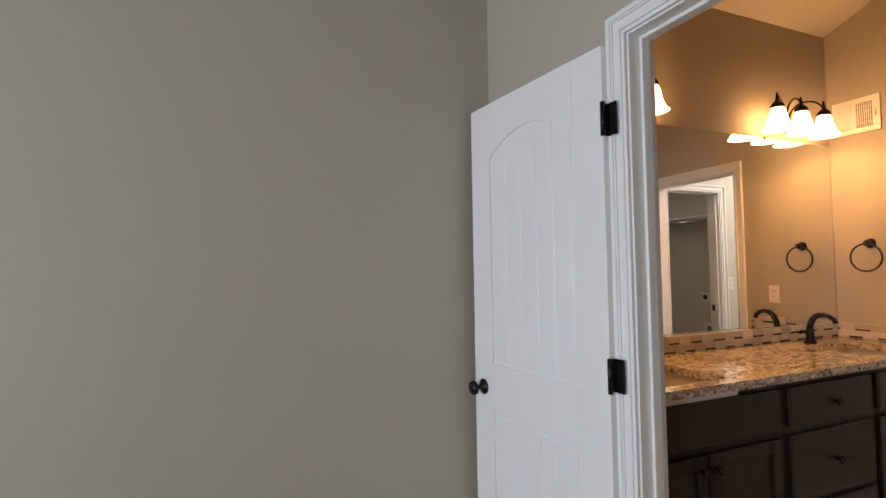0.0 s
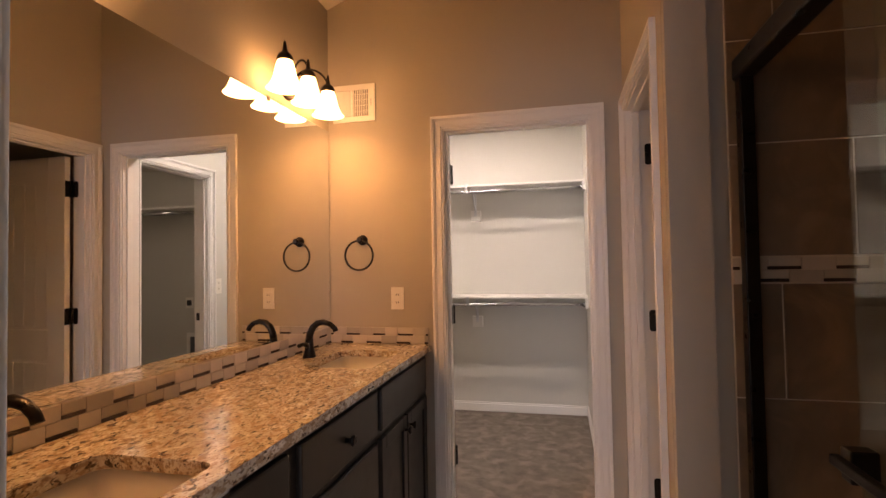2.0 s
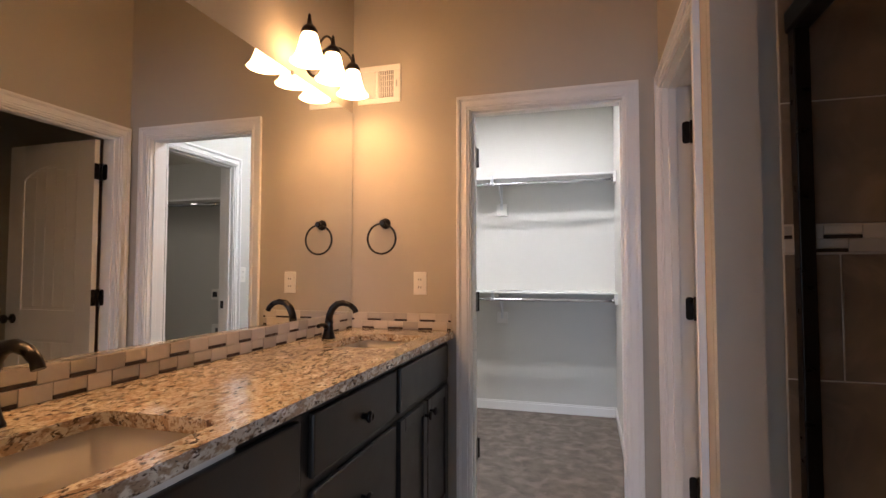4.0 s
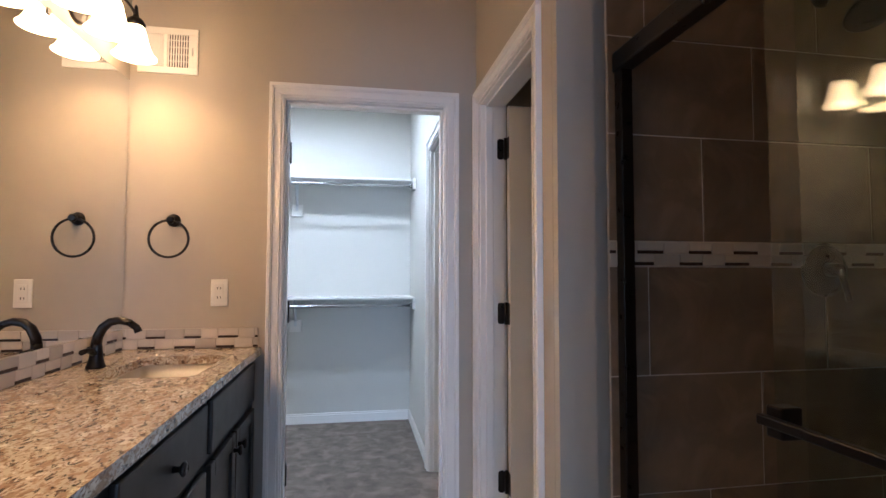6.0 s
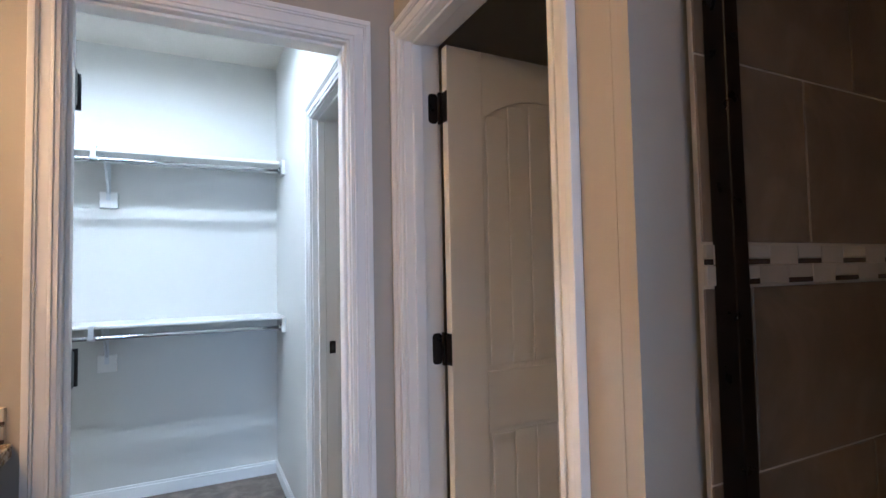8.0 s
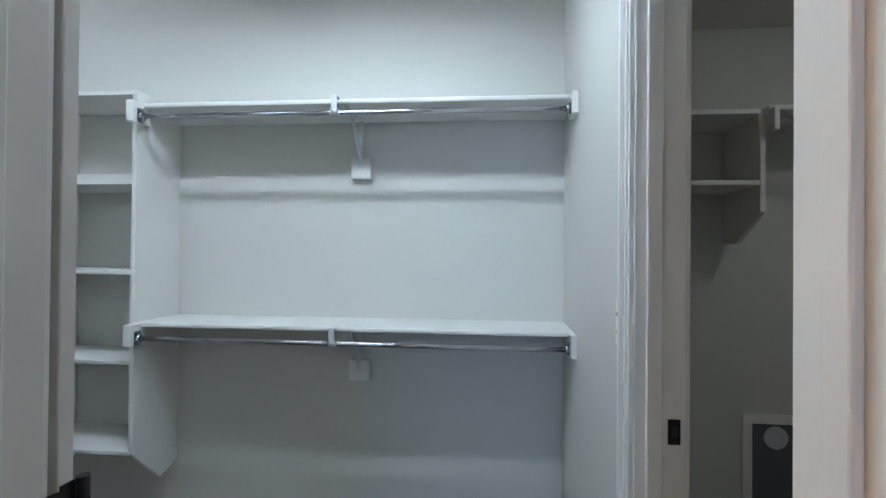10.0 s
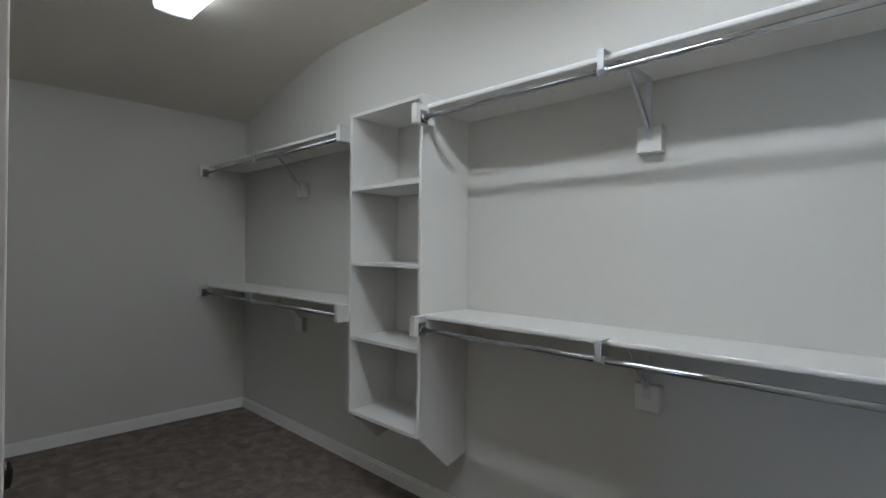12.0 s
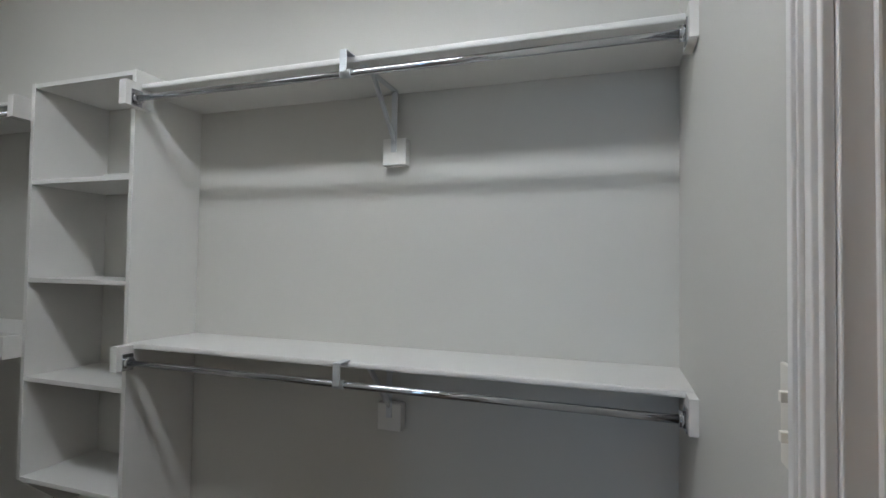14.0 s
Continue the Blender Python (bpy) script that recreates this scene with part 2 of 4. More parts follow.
wall("wall_mirror_side", "y", DOORWALL1, CW0, -2.07, BATH_W, 3.4, "greige painted wall behind the vanity mirror")
wall("wall_bedroom_west", "y", -3.5, DOORWALL1, -2.13, -2.01, 2.8, "greige painted bedroom wall beside the open door")
wall("wall_bath_entry", "x", -2.01, 2.7, DOORWALL0, DOORWALL1, 3.4, "greige painted wall with the bathroom doorway", hole=(-1.182, -0.483, 2.055))
wall("wall_closet_door", "x", -4.99, SH_E + 0.12, CW0, CW1, 3.4, "greige painted wall with the closet doorway", far_mat=CLOSET_PAINT, hole=(-1.299, -0.543, 2.055))
wall("wall_closet_back", "x", -4.99, 1.72, CL_N, CL_N + 0.12, 2.95, "pale painted closet wall carrying the shelves", mat=CLOSET_PAINT)
wall("wall_closet_end", "y", CW1, CL_N, CL_W - 0.12, CL_W, 2.95, "pale painted end wall of the closet", mat=CLOSET_PAINT)
wall("wall_closet_side", "y", CW1, CL_N, CL_E, CL_E + 0.115, 2.95, "pale painted closet wall with the laundry doorway", mat=CLOSET_PAINT, hole=(3.783, 4.457, 2.055))
wall("wall_toilet_room", "y", SH_N + 0.01, CW0, TW0, TW1, 3.4, "greige painted wall with the toilet room doorway", hole=(2.783, 3.537, 2.055))
wall("wall_shower_end", "x", TW1, SH_E + 0.12, SH_N + 0.01, SH_N + 0.12, 3.4, "wall between shower and toilet room")
wall("wall_shower_stub", "x", TW0 + 0.001, TW1, SH_N - 0.025, SH_N + 0.011, 3.4, "greige painted end of the wall beside the shower")
wall("wall_shower_back", "y", DOORWALL1, CW0, SH_E + 0.012, SH_E + 0.12, 3.4, "outer wall behind the shower")
wall("wall_laundry_east", "y", CW1, CL_N, 1.6, 1.72, 2.95, "painted laundry wall", mat=CLOSET_PAINT)
wall("wall_bedroom_east", "y", -3.5, DOORWALL0, 2.6, 2.72, 2.8, "greige painted bedroom wall")
wall("wall_bedroom_south", "x", -2.01, 0.5, -3.5, -3.38, 2.8, "unseen greige painted bedroom wall with a window", hole=(-1.65, -0.45, 1.95, 0.45))
# the hole here is for the added second window
wall("wall_bedroom_south_2", "x", 0.5, 2.6, -3.5, -3.38, 2.8, "unseen greige painted bedroom wall with a window", hole=(1.25, 2.45, 1.95, 0.45))

structure("floor_bedroom", B(-2.14, 2.72, -3.5, DOORWALL0 + 0.05, -0.12, 0.0), CARPET, "taupe cut-pile bedroom carpet", "floor")
structure("floor", B(-2.07, SH_E + 0.12, DOORWALL0 + 0.05, CW0 + 0.05, -0.12, -0.008), GROUT, "bathroom floor bed of tan grout", "floor")
structure("floor_closet", B(-4.99, CL_E + 0.06, CW0 + 0.05, CL_N, -0.12, 0.012), CARPET, "taupe cut-pile closet carpet", "floor")
structure("floor_laundry", B(CL_E + 0.06, 1.72, CW1, CL_N, -0.12, 0.004), FLOOR, "laundry floor", "floor")
bm = bmesh.new()
prism(bm, [(-2.07, 2.70), (BATH_W, 2.755), (-0.6, 3.31), (SH_E + 0.12, 3.31), (SH_E + 0.12, 3.43), (-0.62, 3.43), (-2.07, 2.86)], "y", DOORWALL1, CW0)
structure("ceiling_bath", bm, CEIL, "vaulted pale bathroom ceiling", "ceiling")
structure("ceiling_bedroom", B(-2.14, 2.72, -3.5, DOORWALL0, 2.75, 2.87), CEIL, "pale bedroom ceiling", "ceiling")
bm = bmesh.new()
low = [(CL_W, 2.412)]
for i in range(9):
    s = i / 8
    low.append((-4.12 + 0.76 * s, 2.412 + 0.294 * (0.66 + 0.34 * (1 - (1 - s) ** 2))))
low += [(CL_E, 2.706)]
prism(bm, low + [(CL_E, 2.9), (CL_W, 2.9)], "y", CW1, CL_N)
structure("ceiling_closet", bm, CEIL, "pale closet ceiling sloping down at one end", "ceiling")
structure("ceiling_laundry", B(CL_E + 0.115, 1.6, CW1, CL_N, 2.385, 2.5), CEIL, "pale laundry ceiling", "ceiling")
structure("ground", B(-400, 400, -400, -3.5, -0.5, -0.3), GRASS, "lawn outside the bedroom window", "ground")


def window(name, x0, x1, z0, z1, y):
    w = thing(name, (x0, y, z0), "unseen white framed bedroom window with two sashes", "window", kind="structure")
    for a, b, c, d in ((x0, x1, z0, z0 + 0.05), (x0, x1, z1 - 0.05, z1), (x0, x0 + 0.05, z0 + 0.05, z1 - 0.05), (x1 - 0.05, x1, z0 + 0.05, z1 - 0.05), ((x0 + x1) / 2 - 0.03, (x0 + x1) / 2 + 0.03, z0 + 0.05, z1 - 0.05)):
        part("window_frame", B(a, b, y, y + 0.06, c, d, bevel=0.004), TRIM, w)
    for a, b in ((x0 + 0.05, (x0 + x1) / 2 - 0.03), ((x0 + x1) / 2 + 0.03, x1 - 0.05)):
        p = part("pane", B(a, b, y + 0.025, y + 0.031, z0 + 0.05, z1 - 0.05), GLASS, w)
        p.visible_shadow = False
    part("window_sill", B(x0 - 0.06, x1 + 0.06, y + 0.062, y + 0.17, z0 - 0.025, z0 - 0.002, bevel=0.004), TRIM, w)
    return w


window("window_1", -1.65, -0.45, 0.45, 1.95, -3.46)
# added, unseen: goes with the fill lamp, out of line with the closet doorway
window("window_added", 1.25, 2.45, 0.45, 1.95, -3.46)


# ---- door frames ----
def casing_run(bm, ax, along, lo, hi, side, u, z):
    """One moulded casing leg or head: side is the wall face and its outward sign; u/z give the inner edge and outward sign."""
    f, s = side
    for a, b, t in ((0.0, 0.012, 0.011), (0.0121, 0.02, 0.016), (0.0201, 0.044, 0.012), (0.0441, 0.05, 0.017), (0.0501, 0.066, 0.021)):
        v0, v1 = sorted((f + s * 0.0005, f + s * t))
        if along == "z":
            c, k = u
            u0, u1 = sorted((c + k * a, c + k * b))
            ubox(bm, ax, u0, u1, v0, v1, lo, hi + a, 0.0016)
        else:
            c, k = z
            ubox(bm, ax, lo - b + 0.0002, hi + b - 0.0002, v0, v1, c + a, c + b, 0.0016)
    return bm


def door_frame(name, ax, u0, u1, v0, v1, label, h=2.035, stop=None, sides=(0, 1), floor_z=0.0):
    base = (u0, v0, 0) if ax == "x" else (v0, u0, 0)
    fr = thing(name, base, label, "door frame", kind="structure")
    j = 0.017
    for a, b in ((u0 - j, u0), (u1, u1 + j)):
        part("jamb", ubox(bmesh.new(), ax, a, b, v0, v1, floor_z, h + j, 0.002), TRIM, fr)
    part("head_jamb", ubox(bmesh.new(), ax, u0, u1, v0, v1, h, h + j, 0.002), TRIM, fr)
    if stop is not None:
        s0, s1 = stop
        part("door_stop", ubox(bmesh.new(), ax, u0, u0 + 0.011, s0, s1, floor_z, h, 0.003), TRIM, fr)
        part("door_stop", ubox(bmesh.new(), ax, u1 - 0.011, u1, s0, s1, floor_z, h, 0.003), TRIM, fr)
        part("door_stop", ubox(bmesh.new(), ax, u0 + 0.011, u1 - 0.011, s0, s1, h - 0.011, h, 0.003), TRIM, fr)
    for k in sides:
        side = ((v0, -1), (v1, 1))[k]
        part("casing", casing_run(bmesh.new(), ax, "z", floor_z, h + 0.006, side, (u0 - 0.006, -1), None), TRIM, fr, "moulded white casing")
        part("casing", casing_run(bmesh.new(), ax, "z", floor_z, h + 0.006, side, (u1 + 0.006, 1), None), TRIM, fr, "moulded white casing")
        part("casing", casing_run(bmesh.new(), ax, "x", u0 - 0.006, u1 + 0.006, side, None, (h + 0.006, 1)), TRIM, fr, "moulded white casing")
    return fr


door_frame("door_frame_1", "x", -1.165, -0.500, DOORWALL0, DOORWALL1, "white moulded frame of the bathroom doorway", stop=(1.32, 1.355))
door_frame("door_frame_2", "x", -1.282, -0.560, CW0, CW1, "white moulded frame of the closet doorway", stop=(3.625, 3.66))
door_frame("door_frame_3", "y", 2.80, 3.52, TW0, TW1, "white moulded frame of the toilet room doorway", stop=(-0.375, -0.34))
door_frame("door_frame_4", "y", 3.80, 4.44, CL_E, CL_E + 0.115, "white moulded frame of the laundry doorway", stop=(-0.475, -0.44))


# ---- doors: arched two-panel leaves with plank grooves ----
def door_leaf(name, hinge, angle, width, label, hinge_z=(1.83, 1.065, 0.305), thick=0.035, height=2.025, flip=1, knob_sides=(-1, 1), knob_z=0.925):
    """Leaf from the hinge along local +x; thickness along local y by flip; angle turns it."""
    d = thing(name, (0, 0, 0), label, "door")
    z0, st = 0.012, 0.13
    y0, y1 = sorted((0.0, flip * thick))
    ym0, ym1 = y0 + 0.004, y1 - 0.004
    part("stile", B(0.002, st, y0, y1, z0, height, bevel=0.002), TRIM, d)
    part("stile", B(width - st, width, y0, y1, z0, height, bevel=0.002), TRIM, d)
    part("bottom_rail", B(st, width - st, y0, y1, z0, 0.26, bevel=0.002), TRIM, d)
    part("lock_rail", B(st, width - st, y0, y1, 0.80, 0.985, bevel=0.002), TRIM, d)
    bm = bmesh.new()
    n = 14
    low = [(st + (width - 2 * st) * i / n, 1.80 + 0.085 * math.sin(math.pi * i / n) ** 0.8) for i in range(n + 1)]
    prism(bm, low + [(width - st, height), (st, height)], "y", y0, y1)
    part("top_rail", bm, TRIM, d, "arched top rail")
    k = 5
    pw = (width - 2 * st - 0.03) / k
    for za, zb in ((0.26, 0.80), (0.985, 1.80)):
        part("panel_bed", B(st, width - st, ym0 + 0.0025, ym1 - 0.0025, za, zb + (0.09 if zb > 1 else 0)), TRIM, d)
        for i in range(k):
            a = st + 0.015 + i * pw
            part("plank", B(a + 0.002, a + pw - 0.002, ym0, ym1, za + 0.016, zb - 0.014 + (0.085 * math.sin(math.pi * (i + 0.5) / k) ** 0.8 if zb > 1 else 0), bevel=0.003), TRIM, d)
    for s in knob_sides:
        yy = y1 if s > 0 else y0
        knob = bmesh.new()
        m = Matrix.Translation((width - 0.065, yy, knob_z)) @ Matrix.Rotation(radians(-90 * s), 4, "X")
        solid_lathe(knob, [(0.031, 0.0), (0.031, 0.004), (0.026, 0.009), (0.012, 0.014), (0.010, 0.03), (0.016, 0.036), (0.027, 0.043), (0.029, 0.051), (0.025, 0.06), (0.012, 0.065)], m)
        part("knob", knob, BRONZE, d, "dark bronze knob with round rose")
    part("latch_plate", B(width - 0.001, width + 0.0015, (y0 + y1) / 2 - 0.012, (y0 + y1) / 2 + 0.012, 0.895, 0.955), BRONZE, d)
    for hz in hinge_z:
        h = tube(bmesh.new(), [(-0.004, -0.006 * flip, hz - 0.051), (-0.004, -0.006 * flip, hz + 0.051)], 0.0075, 10)
        box(h, -0.0005, 0.0015, y0 + 0.001, y1 - 0.003, hz - 0.049, hz + 0.049)
        part("hinge", h, BRONZE, d, "dark bronze butt hinge")
    d.matrix_basis = pose(*hinge, 0, 0, angle)
    return d


def jamb_hinges(frame_ob, ax, u, v0, v1, sgn, heights):
    for hz in heights:
        pts, k = [], 0.013
        for cv, cz, a0 in ((v1 - k, hz + 0.049 - k, 0), (v0 + k, hz + 0.049 - k, 90), (v0 + k, hz - 0.049 + k, 180), (v1 - k, hz - 0.049 + k, 270)):
            pts += [(cv + k * math.cos(radians(a0 + 22.5 * i)), cz + k * math.sin(radians(a0 + 22.5 * i))) for i in range(5)]
        bm = prism(bmesh.new(), pts, "y" if ax == "y" else "x", *sorted((u, u + sgn * 0.002)))
        part("hinge_plate", bm, BRONZE, frame_ob, "dark bronze hinge plate")


H1 = (1.83, 1.065, 0.305)
H0 = (1.80, 1.042, 0.284)
door_leaf("door_1", (-1.232, 1.238, 0), 185.6, 0.735, "white arched panel door standing open against the bedroom wall", H0, flip=-1, knob_z=0.885)
door_leaf("door_2", (-1.287, 3.760, 0), 179.8, 0.695, "white arched panel door folded open against the closet wall", H1, thick=0.022, flip=1, knob_sides=(-1,))
door_leaf("door_3", (-0.278, 3.505, 0), 1.5, 0.725, "white arched panel door standing open into the toilet room", H1, flip=-1)
frames = {o.name: o for o in scene.objects if o.name.startswith("door_frame")}
for hz in H0:
    part("hinge_plate", B(-1.236, -1.196, DOORWALL0 - 0.0245, DOORWALL0 - 0.0215, hz - 0.049, hz + 0.049, bevel=0.001), BRONZE, frames["door_frame_1"], "dark bronze hinge plate")
jamb_hinges(frames["door_frame_2"], "x", -1.282, CW1 - 0.026, CW1 + 0.024, 1, H1)
jamb_hinges(frames["door_frame_3"], "y", 3.52, TW1 - 0.034, TW1 - 0.001, -1, H1)
jamb_hinges(frames["door_frame_4"], "y", 3.80, CL_E + 0.08, CL_E + 0.113, 1, H1)
bm = B(-0.425, -0.397, 4.4375, 4.44, 0.937, 0.995, bevel=0.001)
sp = part("strike_plate", bm, BRONZE, frames["door_frame_4"], "dark bronze strike plate")
part("strike_hole", B(-0.416, -0.404, 4.4368, 4.4382, 0.953, 0.979), DARK, sp)


# ---- baseboards ----
def baseboard(name, ax, u0, u1, face, sgn, z0=0.0):
    bm = bmesh.new()
    v0, v1 = sorted((face + sgn * 0.0005, face + sgn * 0.012))
    ubox(bm, ax, u0, u1, v0, v1, z0, z0 + 0.068, 0.0015)
    v0, v1 = sorted((face + sgn * 0.0005, face + sgn * 0.008))
    ubox(bm, ax, u0, u1, v0, v1, z0 + 0.0682, z0 + 0.083, 0.002)
    return structure(name, bm, TRIM, "white moulded baseboard", "baseboard")


baseboard("baseboard_closet_back", "x", CL_W + 0.013, CL_E - 0.013, CL_N, -1, 0.012)
baseboard("baseboard_closet_end", "y", CW1 + 0.001, CL_N - 0.001, CL_W, 1, 0.012)
baseboard("baseboard_closet_side", "y", 4.516, CL_N - 0.001, CL_E, -1, 0.012)
baseboard("baseboard_closet_front", "x", CL_W + 0.013, -1.33, CW1, 1, 0.012)
baseboard("baseboard_bath", "x", -1.385, -1.327, CW0, -1)
baseboard("baseboard_bedroom", "y", -3.37, 1.26, -2.01, 1)
baseboard("baseboard_laundry", "x", CL_E + 0.12, 1.59, CL_N, -1, 0.004)
baseboard("baseboard_stub", "x", TW0, SH_X - 0.02, SH_N, -1)


# ---- closet shelving ----
SF = 5.288
UP, LO = 2.009, 1.058
TX0, TX1 = -2.928, -2.368


def shelf(name, x0, x1, top, depth=SF, mat=SHELFW, back=CL_N):
    s = thing(name, ((x0 + x1) / 2, back, top - 0.019), "white painted closet shelf board above a hanging rod", "shelf", "closet shelves")
    part("board", B(x0, x1, depth + 0.0082, back - 0.002, top - 0.019, top), mat, s)
    nose = [(depth + 0.008, top - 0.019), (depth + 0.003, top - 0.0185), (depth + 0.0005, top - 0.015), (depth, top - 0.0095), (depth + 0.0005, top - 0.004), (depth + 0.003, top - 0.0005), (depth + 0.008, top)]
    part("front_edge", prism(bmesh.new(), nose, "x", x0, x1), mat, s, "rounded painted front edge")
    return s


def rod(x0, x1, z, y=SF - 0.024):
    r = thing("closet_rod", ((x0 + x1) / 2, y, z), "chrome closet rod with end flanges below a shelf", "closet rod", "closet rods")
    part("bar", tube(bmesh.new(), [(x0 + 0.006, y, z), (x1 - 0.006, y, z)], 0.011, 16), CHROME, r)
    xm = x0 + (x1 - x0) * 0.497
    for a, s in ((x0, 1), (x1, -1)):
        bm = bmesh.new()
        box(bm, *sorted((a, a + s * 0.004)), y - 0.022, y + 0.022, z - 0.028, z + 0.032, 0.001)
        solid_lathe(bm, [(0.021, 0.0), (0.021, 0.012), (0.018, 0.014)], Matrix.Translation((a + s * 0.004, y, z)) @ Matrix.Rotation(radians(90 * s), 4, "Y"), 16)
        part("flange", bm, CHROME, r)
    return r


def rod_clip(x, z, top):
    """Hook that hangs the rod from the shelf's front edge."""
    y = SF - 0.024
    bm = bmesh.new()
    tube(bm, [(x - 0.018, y, z), (x + 0.018, y, z)], 0.0138, 14)
    box(bm, x - 0.012, x + 0.012, y - 0.0215, y - 0.0175, z, top + 0.003, 0.001)
    box(bm, x - 0.012, x + 0.012, y - 0.0215, SF + 0.02, top + 0.0002, top + 0.004, 0.001)
    return single("rod_clip", bm, STEEL, "pale metal hook joining the rod to the shelf", "rod clip", "rod clips")


def bracket(x, top):
    b = thing("shelf_bracket", (x, CL_N, top - 0.25), "pale metal shelf bracket screwed to a white wood block", "shelf bracket", "shelf brackets")
    z = top - 0.019
    part("arm", B(x - 0.011, x + 0.011, SF + 0.03, CL_N - 0.045, z - 0.004, z - 0.0005, bevel=0.001), STEEL, b)
    part("upright", B(x - 0.011, x + 0.011, CL_N - 0.045, CL_N - 0.041, z - 0.225, z - 0.0045, bevel=0.001), STEEL, b)
    bm = bmesh.new()
    prism(bm, [(SF + 0.09, z - 0.005), (SF + 0.115, z - 0.005), (CL_N - 0.046, z - 0.165), (CL_N - 0.046, z - 0.19)], "x", x - 0.005, x + 0.005)
    part("brace", bm, STEEL, b)
    part("wood_block", B(x - 0.046, x + 0.046, CL_N - 0.04, CL_N - 0.001, z - 0.272, z - 0.175, bevel=0.003), SHELFW, b, "white painted wood block")
    for k in (0.06, 0.15, 0.195):
        part("screw", tube(bmesh.new(), [(x, CL_N - 0.0475, z - k), (x, CL_N - 0.045, z - k)], 0.004, 8), STEEL, b)
    return b


def cleat(x0, x1, top, front):
    """Support board under a shelf's end, with a clipped front corner."""
    z = top - 0.0195
    bm = bmesh.new()
    prism(bm, [(front, top - 0.004), (SF - 0.0015, top - 0.004), (SF - 0.0015, z), (SF + 0.045, z), (SF + 0.045, z - 0.072), (front, z - 0.072)], "x", x0, x1)
    return single("shelf_cleat", bm, SHELFW, "white painted cleat holding a shelf end", "cleat", "shelf cleats")


for top in (UP, LO):
    shelf("closet_shelf", TX1 + 0.001, CL_E - 0.001, top)
    shelf("closet_shelf", CL_W + 0.001, TX0 - 0.001, top)
    rz = top - 0.064
    rod(TX1 + 0.0335, CL_E - 0.0225, rz)
    rod(CL_W + 0.0335, TX0 - 0.0335, rz)
    rod_clip(-1.476, rz, top)
    rod_clip(-3.99, rz, top)
    bracket(-1.447, top)
    bracket(-3.93, top)
    cleat(TX1 + 0.0005, TX1 + 0.033, top, SF - 0.066)
    cleat(TX0 - 0.033, TX0 - 0.0005, top, SF - 0.066)
    cleat(CL_E - 0.022, CL_E - 0.0005, top, SF - 0.066)
    cleat(CL_W + 0.0005, CL_W + 0.033, top, SF - 0.066)

tower = thing("shelf_tower", ((TX0 + TX1) / 2, CL_N, 0.31), "white wall-hung shelf tower with four open cubbies", "shelf tower")
for a, b in ((TX0, TX0 + 0.019), (TX1 - 0.019, TX1)):
    bm = bmesh.new()
    prism(bm, [(SF, 0.488), (SF, 2.067), (CL_N - 0.002, 2.067), (CL_N - 0.002, 0.345), (SF + 0.19, 0.31)], "x", a, b)
    part("side_panel", bm, SHELFW, tower)
for k, z in enumerate((0.50, 0.892, 1.284, 1.676, 2.067)):
    part("shelf_board", B(TX0 + 0.0192, TX1 - 0.0192, SF + (0.001 if k else 0.0), CL_N - 0.003, z - 0.019, z - 0.0005, bevel=0.002), SHELFW, tower)
part("nail_strip", B(TX0 + 0.0195, TX1 - 0.0195, CL_N - 0.022, CL_N - 0.003, 1.677, 1.75, bevel=0.002), SHELFW, tower)

# ---- closet ceiling light ----
LY, LZ = 4.635, 2.706
CAP = glow("end_cap_glow", (0.97, 0.98, 0.95), 2.0)


def ceiling_light(x0, x1, mat):
    cl = thing("ceiling_light", ((x0 + x1) / 2, LY, LZ), "lit white wraparound ceiling light in the closet", "ceiling light", "closet lights")
    bm = bmesh.new()
    prism(bm, [(LY + dy, LZ - dz) for dy, dz in ((-0.098, 0.003), (-0.098, 0.07), (-0.088, 0.09), (0.0, 0.095), (0.088, 0.09), (0.098, 0.07), (0.098, 0.003))], "x", x0, x1)
    part("diffuser", bm, mat, cl, "glowing white wraparound diffuser")
    for a, b in ((x0 - 0.02, x0 - 0.0002), (x1 + 0.0002, x1 + 0.02)):
        bm = bmesh.new()
        prism(bm, [(LY + dy, LZ - dz) for dy, dz in ((-0.101, 0.001), (-0.101, 0.072), (-0.09, 0.093), (0.0, 0.098), (0.09, 0.093), (0.101, 0.072), (0.101, 0.001))], "x", a, b)
        part("end_cap", bm, CAP, cl, "white translucent end cap")


ceiling_light(-3.63, -2.43, TUBE)
# added unseen panel, stands in for the east half of one long fixture
PY = 4.50
panel = thing("ceiling_light", (-1.42, PY, LZ), "added unseen flat light panel with white metal housing", "ceiling light", "closet lights")
# opaque sides keep the added panel's light off the upper walls
for a, b, c, d in ((-2.02, -0.82, PY - 0.12, PY - 0.105), (-2.02, -0.82, PY + 0.105, PY + 0.12), (-2.02, -2.005, PY - 0.105, PY + 0.105), (-0.835, -0.82, PY - 0.105, PY + 0.105)):
    part("housing", B(a, b, c, d, LZ - 0.085, LZ - 0.0005, bevel=0.002), VENTW, panel)
part("tray", B(-2.0048, -0.8352, PY - 0.1048, PY + 0.1048, LZ - 0.06, LZ - 0.001), VENTW, panel, "white metal tray")
part("lens", B(-2.0, -0.84, PY - 0.06, PY + 0.05, LZ - 0.08, LZ - 0.0605), ADDED_PANEL_LENS, panel, "glowing flat lens")
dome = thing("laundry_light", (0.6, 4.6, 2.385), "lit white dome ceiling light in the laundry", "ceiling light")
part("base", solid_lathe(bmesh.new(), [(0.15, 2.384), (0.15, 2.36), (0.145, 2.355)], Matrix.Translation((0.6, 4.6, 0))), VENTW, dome)
